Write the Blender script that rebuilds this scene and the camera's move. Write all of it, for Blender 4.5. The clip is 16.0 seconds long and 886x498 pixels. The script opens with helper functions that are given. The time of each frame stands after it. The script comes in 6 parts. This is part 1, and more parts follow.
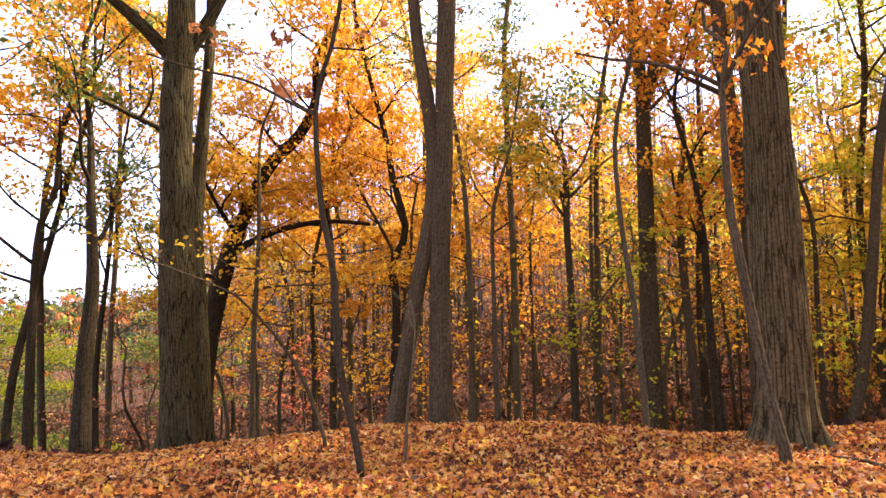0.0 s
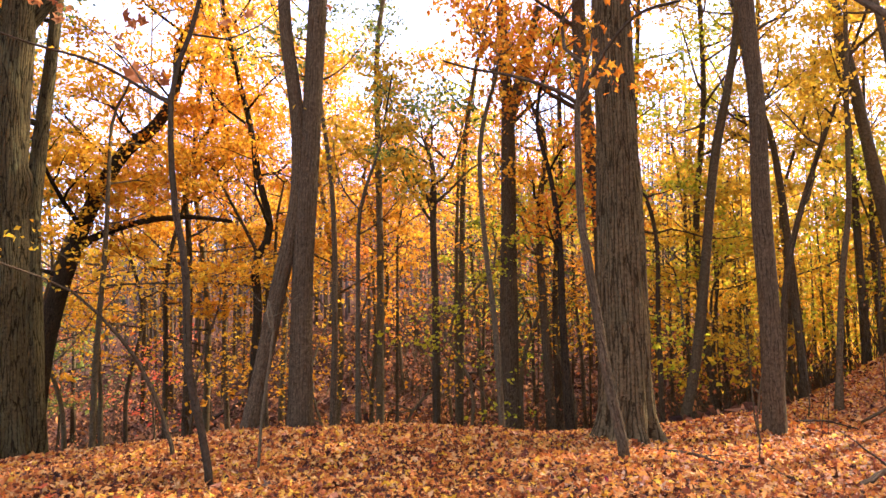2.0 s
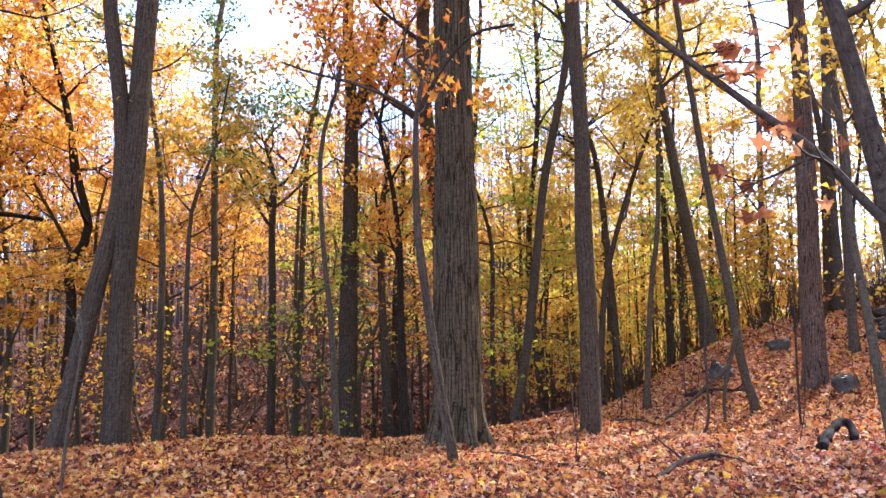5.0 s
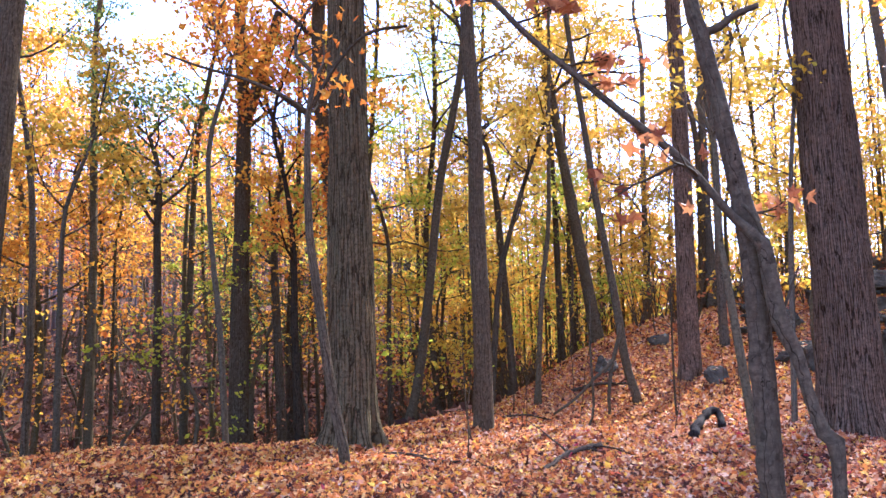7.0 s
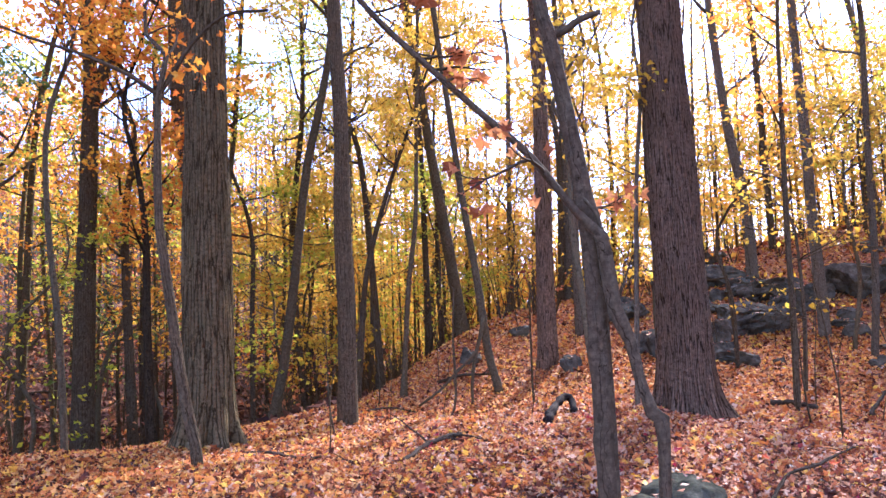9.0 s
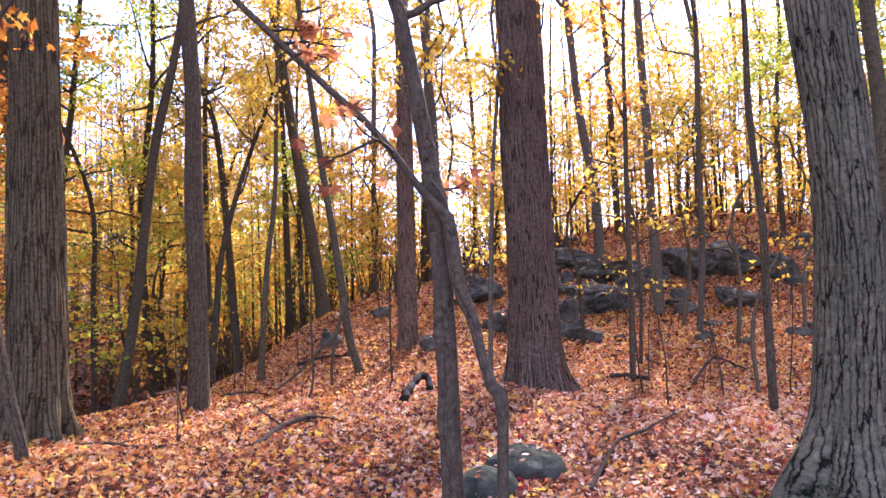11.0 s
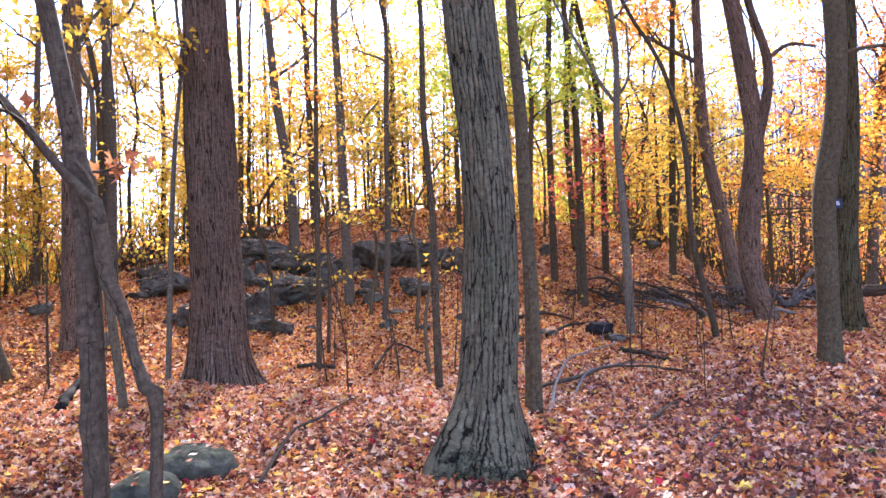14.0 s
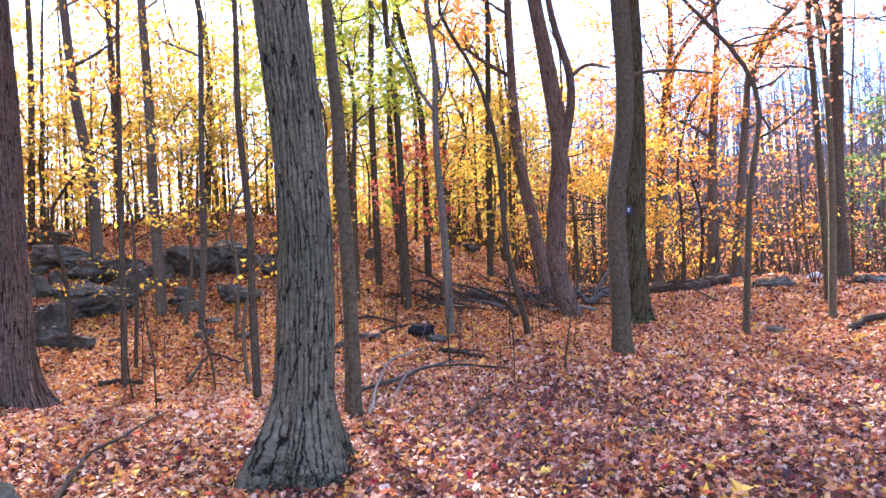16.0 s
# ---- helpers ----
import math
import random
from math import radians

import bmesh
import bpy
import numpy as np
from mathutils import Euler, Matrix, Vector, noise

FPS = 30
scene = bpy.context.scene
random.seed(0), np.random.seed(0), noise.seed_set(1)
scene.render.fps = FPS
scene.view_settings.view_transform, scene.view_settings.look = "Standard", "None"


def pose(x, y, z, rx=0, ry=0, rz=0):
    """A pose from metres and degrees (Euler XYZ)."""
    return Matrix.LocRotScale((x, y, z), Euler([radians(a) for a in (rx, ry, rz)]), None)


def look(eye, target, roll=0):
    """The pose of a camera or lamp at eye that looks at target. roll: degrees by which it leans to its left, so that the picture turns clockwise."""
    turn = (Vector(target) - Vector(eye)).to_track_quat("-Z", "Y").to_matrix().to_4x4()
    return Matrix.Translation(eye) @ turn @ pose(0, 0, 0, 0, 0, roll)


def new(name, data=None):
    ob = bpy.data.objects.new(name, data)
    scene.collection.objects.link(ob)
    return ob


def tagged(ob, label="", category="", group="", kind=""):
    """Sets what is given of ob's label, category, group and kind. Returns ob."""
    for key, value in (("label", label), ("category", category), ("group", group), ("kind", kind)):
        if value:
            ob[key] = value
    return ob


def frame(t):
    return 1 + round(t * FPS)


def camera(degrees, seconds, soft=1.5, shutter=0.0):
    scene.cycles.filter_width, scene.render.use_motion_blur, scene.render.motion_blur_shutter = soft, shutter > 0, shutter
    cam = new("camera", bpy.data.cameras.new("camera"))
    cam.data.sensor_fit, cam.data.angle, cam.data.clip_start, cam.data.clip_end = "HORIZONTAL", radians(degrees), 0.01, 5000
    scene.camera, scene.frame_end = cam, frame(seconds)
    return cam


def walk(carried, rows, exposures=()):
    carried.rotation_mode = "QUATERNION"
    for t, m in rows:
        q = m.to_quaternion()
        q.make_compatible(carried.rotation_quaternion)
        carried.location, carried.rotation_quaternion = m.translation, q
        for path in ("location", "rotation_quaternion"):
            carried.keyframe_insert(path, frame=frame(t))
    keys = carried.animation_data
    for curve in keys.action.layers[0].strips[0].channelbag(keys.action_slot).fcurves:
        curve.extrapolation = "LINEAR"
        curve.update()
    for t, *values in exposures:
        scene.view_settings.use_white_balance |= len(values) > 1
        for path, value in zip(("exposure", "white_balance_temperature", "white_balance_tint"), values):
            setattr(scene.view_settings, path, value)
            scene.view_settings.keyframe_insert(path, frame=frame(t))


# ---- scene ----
cam = camera(66.37, 16.0)
ROWS = [
    (0.0, 0.025, -0.004, 1.527, 4.74, 1.20, -0.00),
    (0.5, 0.040, -0.001, 1.527, 4.65, 1.32, -2.36),
    (1.0, 0.058, -0.007, 1.521, 4.81, 1.04, -5.43),
    (1.5, 0.077, -0.006, 1.523, 4.75, 1.00, -8.48),
    (2.0, 0.097, -0.004, 1.522, 4.80, 0.46, -11.05),
    (2.5, 0.111, -0.012, 1.520, 4.90, 0.70, -13.44),
    (3.0, 0.124, -0.017, 1.523, 4.89, 0.71, -15.59),
    (3.5, 0.138, -0.017, 1.522, 4.90, 0.47, -17.49),
    (4.0, 0.150, -0.022, 1.519, 4.97, 0.30, -19.75),
    (4.2, 0.158, -0.023, 1.519, 5.05, 0.24, -20.76),
    (6.3, 0.221, -0.060, 1.520, 5.62, 0.55, -29.01),
    (6.5, 0.226, -0.065, 1.518, 5.60, 0.53, -29.94),
    (7.0, 0.252, -0.073, 1.519, 5.30, 1.03, -32.50),
    (7.5, 0.278, -0.081, 1.516, 5.16, 0.79, -35.48),
    (8.0, 0.299, -0.092, 1.513, 4.93, 1.21, -38.31),
    (8.2, 0.309, -0.098, 1.508, 4.97, 1.17, -39.32),
    (10.3, 0.383, -0.175, 1.487, 3.32, 2.20, -49.90),
    (10.5, 0.388, -0.184, 1.484, 3.21, 2.01, -51.04),
    (11.0, 0.411, -0.211, 1.480, 2.79, 1.65, -54.42),
    (11.5, 0.424, -0.235, 1.475, 2.38, 1.73, -58.59),
    (12.0, 0.441, -0.263, 1.474, 2.04, 1.67, -62.82),
    (12.5, 0.455, -0.302, 1.473, 1.77, 1.87, -67.01),
    (13.0, 0.468, -0.343, 1.477, 1.31, 2.34, -71.52),
    (13.5, 0.472, -0.371, 1.476, 1.11, 2.43, -75.21),
    (14.0, 0.479, -0.407, 1.475, 1.36, 1.66, -79.16),
    (14.5, 0.481, -0.437, 1.473, 1.41, 1.99, -83.32),
    (15.0, 0.481, -0.465, 1.471, 1.34, 2.38, -87.16),
    (15.5, 0.473, -0.488, 1.470, 1.30, 2.73, -90.13),
    (16.0, 0.468, -0.507, 1.471, 1.20, 2.46, -93.56),
]
# the automatic exposure and white balance of the camera
EXPOSURES = ((0.0, 2.35, 5520.0, 20.0), (2.3, 2.45, 5600.0, 23.0), (4.0, 2.41, 4670.0, 17.0), (6.5, 2.50, 4150.0, 20.0), (10.5, 2.57, 4330.0, 25.0), (13.5, 2.70, 4290.0, 18.0), (16.0, 2.72, 4150.0, 17.0))
walk(cam, [(t, pose(x, y, z, 90 + pitch, roll, yaw)) for t, x, y, z, pitch, roll, yaw in ROWS], EXPOSURES)

# ---- world, sun, exposure are keyed with the walk above ----
world = bpy.data.worlds.new("sky")
scene.world = world
world.use_nodes = True
SUN_AZ, SUN_EL = 74.0, 40.0
sky = world.node_tree.nodes.new("ShaderNodeTexSky")
sky.sky_type = "NISHITA"
sky.sun_disc = False
sky.sun_elevation, sky.sun_rotation = radians(SUN_EL), radians(SUN_AZ)
sky.air_density, sky.dust_density, sky.ozone_density = 1.0, 2.0, 1.0
back = world.node_tree.nodes["Background"]
back.inputs["Strength"].default_value = 0.15
veil = world.node_tree.nodes.new("ShaderNodeMix")  # thin high cloud
veil.data_type, veil.blend_type = "RGBA", "MIX"
veil.inputs[0].default_value, veil.inputs[7].default_value = 0.62, (3.15, 2.95, 3.25, 1)
world.node_tree.links.new(sky.outputs[0], veil.inputs[6])
world.node_tree.links.new(veil.outputs[2], back.inputs["Color"])
sun = new("sun", bpy.data.lights.new("sun", "SUN"))
sun.data.energy, sun.data.angle, sun.data.color = 4.6, radians(2.0), (1.0, 0.775, 0.47)
sun.matrix_world = look((0, 0, 30), (-math.sin(radians(SUN_AZ)) * math.cos(radians(SUN_EL)), -math.cos(radians(SUN_AZ)) * math.cos(radians(SUN_EL)), 30 - math.sin(radians(SUN_EL))))


# ---- materials ----
class Mat:
    """A small builder of node materials."""

    def __init__(self, name, rough=0.9):
        self.m = bpy.data.materials.new(name)
        self.m.use_nodes = True
        self.t = self.m.node_tree
        self.b = self.t.nodes["Principled BSDF"]
        self.out = self.t.nodes["Material Output"]
        self.b.inputs["Roughness"].default_value = rough
        self.b.inputs["Specular IOR Level"].default_value = 0.25

    def node(self, kind, **ins):
        n = self.t.nodes.new("ShaderNode" + kind)
        for k, v in ins.items():
            n.inputs[k.replace("_", " ")].default_value = v
        return n

    def link(self, a, b):
        self.t.links.new(a, b)

    def coords(self, scale, rot=(0, 0, 0)):
        c, m = self.node("TexCoord"), self.node("Mapping")
        m.inputs["Scale"].default_value = scale
        m.inputs["Rotation"].default_value = rot
        self.link(c.outputs["Object"], m.inputs["Vector"])
        return m.outputs["Vector"]

    def noise(self, vec, scale, detail=6.0, rough=0.6):
        n = self.node("TexNoise", Scale=scale, Detail=detail, Roughness=rough)
        if vec is not None:
            self.link(vec, n.inputs["Vector"])
        return n.outputs["Fac"]

    def ramp(self, fac, stops, interp="LINEAR"):
        n = self.node("ValToRGB")
        n.color_ramp.interpolation = interp
        e = n.color_ramp.elements
        while len(e) < len(stops):
            e.new(0.5)
        for el, (p, c) in zip(e, stops):
            el.position, el.color = p, (*c, 1) if len(c) == 3 else c
        self.link(fac, n.inputs["Fac"])
        return n.outputs["Color"]

    def mix(self, fac, a, b, blend="MIX"):
        n = self.node("Mix")
        n.data_type, n.blend_type = "RGBA", blend
        for v, s in ((fac, n.inputs[0]), (a, n.inputs[6]), (b, n.inputs[7])):
            if isinstance(v, (int, float)):
                s.default_value = v
            elif isinstance(v, tuple):
                s.default_value = (*v, 1)
            else:
                self.link(v, s)
        return n.outputs[2]

    def bump(self, height_out, strength, distance):
        n = self.node("Bump", Strength=strength, Distance=distance)
        self.link(height_out, n.inputs["Height"])
        self.link(n.outputs["Normal"], self.b.inputs["Normal"])

    def colour(self, out):
        self.link(out, self.b.inputs["Base Color"])


def gray(v):
    return (v, v, v)


def bark_material(name, dark, mid, light, apart, width, deep, moss=0.0, wander=1.0, plates=0.0, gaps=0.0):
    """Bark: furrows that wander up the trunk, `apart` metres from one another, with plates, fine grain, stains and moss between."""
    m = Mat(name, 0.95)
    m.b.inputs["Specular IOR Level"].default_value = 0.06
    att = m.node("Attribute")
    att.attribute_name = "bark"

    def scaled(v):
        n = m.node("Mapping")
        n.inputs["Scale"].default_value = v
        m.link(att.outputs["Vector"], n.inputs["Vector"])
        return n.outputs["Vector"]

    def calc(op, a, c=0.0):
        n = m.node("Math")
        n.operation = op
        for v, s in ((a, n.inputs[0]), (c, n.inputs[1])):
            if isinstance(v, (int, float)):
                s.default_value = v
            else:
                m.link(v, s)
        return n.outputs[0]

    split = m.node("SeparateXYZ")
    m.link(att.outputs["Vector"], split.inputs[0])
    slow = m.noise(scaled((0.22 / apart, 1.3, 1)), 1.0, 3.0)
    quick = m.noise(scaled((0.7 / apart, 9.0, 1)), 1.0, 3.0)
    phase = calc("MULTIPLY", split.outputs[0], math.pi / apart)
    phase = calc("ADD", phase, calc("MULTIPLY", slow, 9.0 * wander))
    phase = calc("ADD", phase, calc("MULTIPLY", quick, 1.7 * wander))
    groove = calc("ABSOLUTE", calc("SINE", phase))
    broken = m.noise(scaled((0.55 / apart, 2.6, 1)), 1.3, 2.0)
    wide = calc("MULTIPLY", m.ramp(broken, [(0.36 + gaps, gray(0.06 - 0.5 * gaps)), (0.56 + gaps, gray(1.0))]), width)
    fur = m.ramp(calc("DIVIDE", groove, calc("ADD", wide, 0.004)), [(0.35, gray(0.0)), (1.0, gray(1.0))])
    other = calc("ADD", calc("MULTIPLY", split.outputs[0], math.pi / (apart * 1.37)), calc("MULTIPLY", m.noise(scaled((0.3 / apart, 2.2, 1)), 1.7, 3.0), 11.0 * wander))
    second = calc("ABSOLUTE", calc("SINE", calc("ADD", other, calc("MULTIPLY", quick, 1.5))))
    fur = m.mix(1.0, fur, m.ramp(calc("DIVIDE", second, calc("ADD", calc("MULTIPLY", wide, 0.8), 0.004)), [(0.35, gray(0.0)), (1.0, gray(1.0))]), "MULTIPLY")
    if plates:  # long plates of bark, `plates` metres tall, with ragged cracks between
        warp = m.node("TexNoise", Scale=1.0, Detail=4.0, Roughness=0.65)
        m.link(scaled((0.9 / apart, 14.0, 1)), warp.inputs["Vector"])
        mixv = m.node("VectorMath")
        mixv.operation = "MULTIPLY_ADD"
        mixv.inputs[1].default_value = (0.75 * wander, 0.5, 0)
        m.link(warp.outputs["Color"], mixv.inputs[0])
        m.link(scaled((1 / apart, 1 / plates, 1)), mixv.inputs[2])
        vor = m.node("TexVoronoi", Scale=1.0)
        vor.voronoi_dimensions, vor.feature = "2D", "DISTANCE_TO_EDGE"
        m.link(mixv.outputs[0], vor.inputs["Vector"])
        ragged = calc("ADD", vor.outputs["Distance"], calc("MULTIPLY", calc("SUBTRACT", m.noise(scaled((60, 40, 1)), 1.0, 4.0, 0.7), 0.5), 0.16))
        groove = calc("MULTIPLY", vor.outputs["Distance"], 2.2)
        fur = m.ramp(calc("DIVIDE", ragged, calc("ADD", calc("MULTIPLY", wide, 0.34), 0.002)), [(0.25, gray(0.0)), (1.0, gray(1.0))])
    cross = m.noise(scaled((1.1 / apart, 13.0, 1)), 1.0, 2.0)
    fur = m.mix(m.ramp(cross, [(0.60, gray(0.0)), (0.66, gray(0.55))]), fur, gray(0.0))
    grain = m.noise(scaled((70, 14, 1)), 1.0, 5.0)
    lines = m.noise(scaled((9, 120, 1)), 1.0, 3.0)
    patch = m.noise(m.coords((1.3, 1.3, 0.7)), 1.7, 4.0)
    plate = m.mix(m.ramp(grain, [(0.3, gray(0)), (0.7, gray(1))]), mid, light)
    plate = m.mix(m.ramp(lines, [(0.52, gray(0)), (0.75, gray(0.4))]), plate, tuple(0.5 * v for v in mid))
    blot = m.noise(scaled((26, 22, 1)), 1.0, 6.0, 0.75)
    plate = m.mix(1.0, plate, m.ramp(blot, [(0.3, gray(0.45)), (0.7, gray(1.35))]), "MULTIPLY")
    plate = m.mix(m.ramp(patch, [(0.42, gray(0)), (0.7, gray(0.6))]), plate, tuple(0.4 * a + 0.6 * c for a, c in zip(dark, mid)))
    if moss:
        green = m.noise(m.coords((2.5, 2.5, 0.9)), 1.4, 5.0, 0.7)
        plate = m.mix(m.ramp(green, [(0.5, gray(0)), (0.72, gray(moss))]), plate, (0.095, 0.10, 0.045))
    col = m.mix(fur, dark, plate)
    info = m.node("ObjectInfo")
    tone = m.ramp(info.outputs["Random"], [(0.0, gray(0.75)), (1.0, gray(1.15))])
    m.colour(m.mix(1.0, col, tone, "MULTIPLY"))
    m.bump(m.mix(0.22, m.ramp(groove, [(0.0, gray(0.0)), (0.5, gray(0.9)), (1.0, gray(1.0))]), grain), 0.9, deep)
    return m.m


BARK_OAK = bark_material("bark_gray_oak", (0.012, 0.010, 0.006), (0.116, 0.099, 0.052), (0.220, 0.188, 0.104), 0.025, 0.44, 0.03, 0.5, 1.5, 0.42, 0.05)
BARK_RIDGED = bark_material("bark_brown_ridged", (0.028, 0.018, 0.010), (0.152, 0.101, 0.058), (0.290, 0.200, 0.120), 0.016, 0.42, 0.025, 0.0, 1.0, 0.6)
BARK_SHAG = bark_material("bark_shaggy", (0.027, 0.019, 0.008), (0.082, 0.059, 0.026), (0.155, 0.115, 0.051), 0.026, 0.46, 0.03, 0.3, 1.1, 0.8)
BARK_MOSSY = bark_material("bark_mossy", (0.013, 0.010, 0.004), (0.054, 0.042, 0.018), (0.104, 0.083, 0.033), 0.026, 0.46, 0.02, 0.7, 1.2, 0.5)
BARK_SMOOTH = bark_material("bark_smooth_gray", (0.033, 0.024, 0.012), (0.085, 0.064, 0.031), (0.151, 0.119, 0.060), 0.05, 0.08, 0.004, 0.25)
BARK_DARK = bark_material("bark_dark", (0.027, 0.020, 0.010), (0.078, 0.057, 0.030), (0.141, 0.107, 0.056), 0.03, 0.3, 0.01)
# trunks against the sky: their backlit darkness is put into the bark colour
BARK_BACKLIT = bark_material("bark_backlit", (0.011, 0.009, 0.005), (0.034, 0.025, 0.013), (0.066, 0.051, 0.027), 0.03, 0.3, 0.01)
BARK_YOUNG = bark_material("bark_young_maple", (0.018, 0.013, 0.007), (0.062, 0.046, 0.026), (0.112, 0.085, 0.049), 0.05, 0.10, 0.005, 0.2)
BARK_PALE = bark_material("bark_pale", (0.038, 0.030, 0.016), (0.091, 0.072, 0.038), (0.152, 0.123, 0.065), 0.05, 0.08, 0.004)
# gray bark of the far woods, lilac distance haze mixed into its colour
BARK_HAZY = bark_material("bark_gray_hazy", (0.060, 0.050, 0.048), (0.125, 0.106, 0.102), (0.20, 0.175, 0.168), 0.05, 0.08, 0.004)
# gray bark of trees farther off, lightened to paint their hazy backlit glow
BARK_ASH = bark_material("bark_ash_gray", (0.045, 0.034, 0.021), (0.114, 0.093, 0.057), (0.189, 0.158, 0.099), 0.035, 0.2, 0.006)
DEADWOOD = bark_material("dead_wood", (0.014, 0.010, 0.006), (0.056, 0.040, 0.023), (0.120, 0.090, 0.058), 0.022, 0.3, 0.006)
# dead wood of the short log, its shade put into a near-black colour
SHADED_WOOD = bark_material("shaded_wood", (0.006, 0.005, 0.004), (0.020, 0.015, 0.012), (0.044, 0.034, 0.026), 0.03, 0.3, 0.003)
BLEACHED = bark_material("bleached_wood", (0.080, 0.066, 0.052), (0.150, 0.128, 0.102), (0.250, 0.218, 0.178), 0.02, 0.2, 0.004)


def leaf_material(name, stops, glow=0.62, rough=0.55, gloss=0.12):
    """Thin leaves: each its own shade, light shining through."""
    m = Mat(name, rough)
    m.b.inputs["Specular IOR Level"].default_value = gloss
    geo = m.node("NewGeometry")
    col = m.ramp(geo.outputs["Random Per Island"], stops)
    vein = m.noise(m.coords((1, 1, 1)), 45.0, 3.0)
    col = m.mix(m.ramp(vein, [(0.4, gray(0.0)), (0.8, gray(0.25))]), col, tuple(0.55 * v for v in stops[0][1]))
    m.colour(col)
    tr = m.node("BsdfTranslucent")
    m.link(col, tr.inputs["Color"])
    mx = m.node("MixShader", Fac=glow)
    m.link(m.b.outputs[0], mx.inputs[1])
    m.link(tr.outputs[0], mx.inputs[2])
    m.link(mx.outputs[0], m.out.inputs["Surface"])
    return m.m


LEAF = {
    "gold": leaf_material("leaf_gold", [(0.0, (0.408, 0.172, 0.0106)), (0.3, (0.663, 0.344, 0.0118)), (0.7, (0.749, 0.464, 0.0154)), (1.0, (0.715, 0.533, 0.0296))]),
    "amber": leaf_material("leaf_amber", [(0.0, (0.439, 0.155, 0.0097)), (0.3, (0.705, 0.329, 0.0103)), (0.7, (0.820, 0.449, 0.0129)), (1.0, (0.820, 0.536, 0.0257))]),
    "yellow": leaf_material("leaf_yellow", [(0.0, (0.405, 0.223, 0.0128)), (0.4, (0.621, 0.387, 0.0152)), (0.8, (0.653, 0.452, 0.0246)), (1.0, (0.420, 0.383, 0.0293))]),
    "orange": leaf_material("leaf_orange", [(0.0, (0.394, 0.105, 0.0122)), (0.35, (0.649, 0.229, 0.0134)), (0.75, (0.739, 0.342, 0.0182)), (1.0, (0.720, 0.442, 0.0304))]),
    "rust": leaf_material("leaf_rust", [(0.0, (0.20, 0.06, 0.025)), (0.5, (0.40, 0.13, 0.04)), (1.0, (0.55, 0.24, 0.07))]),
    "lime": leaf_material("leaf_lime", [(0.0, (0.245, 0.299, 0.0118)), (0.5, (0.455, 0.465, 0.0171)), (1.0, (0.648, 0.565, 0.0263))]),
    "green": leaf_material("leaf_green", [(0.0, (0.06, 0.09, 0.02)), (0.5, (0.14, 0.19, 0.035)), (0.85, (0.30, 0.32, 0.05)), (1.0, (0.48, 0.36, 0.06))]),
    "olive": leaf_material("leaf_olive", [(0.0, (0.025, 0.034, 0.018)), (0.5, (0.052, 0.062, 0.030)), (0.9, (0.10, 0.10, 0.045)), (1.0, (0.22, 0.13, 0.05))], 0.3),
    "red": leaf_material("leaf_red", [(0.0, (0.46, 0.07, 0.04)), (0.5, (0.70, 0.16, 0.07)), (1.0, (0.76, 0.30, 0.10))]),
    "salmon": leaf_material("leaf_salmon", [(0.0, (0.48, 0.15, 0.06)), (0.5, (0.70, 0.30, 0.11)), (1.0, (0.76, 0.44, 0.17))]),
    "brown": leaf_material("leaf_withered", [(0.0, (0.22, 0.07, 0.025)), (0.5, (0.45, 0.17, 0.05)), (1.0, (0.60, 0.30, 0.10))], 0.4),
}
LITTER = leaf_material("leaf_litter", [(0.0, (0.035, 0.013, 0.009)), (0.15, (0.140, 0.040, 0.024)), (0.30, (0.310, 0.092, 0.036)), (0.46, (0.500, 0.180, 0.048)), (0.60, (0.490, 0.225, 0.105)), (0.74, (0.590, 0.360, 0.200)), (0.86, (0.690, 0.515, 0.350)), (0.915, (0.660, 0.330, 0.036)), (0.96, (0.730, 0.520, 0.050)), (0.985, (0.37, 0.022, 0.045)), (1.0, (0.31, 0.02, 0.04))], 0.24, 0.62, 0.26)
# brighter orange litter, with warm sunlight put into the leaf colour
LITTER_ORANGE = leaf_material("leaf_litter_orange", [(0.0, (0.03, 0.012, 0.008)), (0.17, (0.13, 0.038, 0.016)), (0.33, (0.36, 0.105, 0.022)), (0.53, (0.60, 0.210, 0.033)), (0.71, (0.68, 0.325, 0.060)), (0.85, (0.70, 0.45, 0.18)), (0.92, (0.76, 0.42, 0.03)), (1.0, (0.82, 0.57, 0.05))], 0.30, 0.62, 0.26)
# darker mauve litter that stands in for shade at the right foreground
LITTER_MAUVE = leaf_material("leaf_litter_mauve", [(0.0, (0.030, 0.013, 0.010)), (0.2, (0.095, 0.036, 0.027)), (0.45, (0.200, 0.078, 0.052)), (0.7, (0.310, 0.140, 0.098)), (0.88, (0.430, 0.250, 0.180)), (1.0, (0.52, 0.24, 0.05))], 0.2, 0.62, 0.26)
# leaves of ravine and far slopes, the woods' shade put into their colour
LITTER_SHADED = leaf_material("leaf_litter_shaded", [(0.0, (0.03, 0.016, 0.012)), (0.4, (0.09, 0.042, 0.026)), (0.8, (0.17, 0.075, 0.035)), (1.0, (0.36, 0.17, 0.05))], 0.2, 0.85)


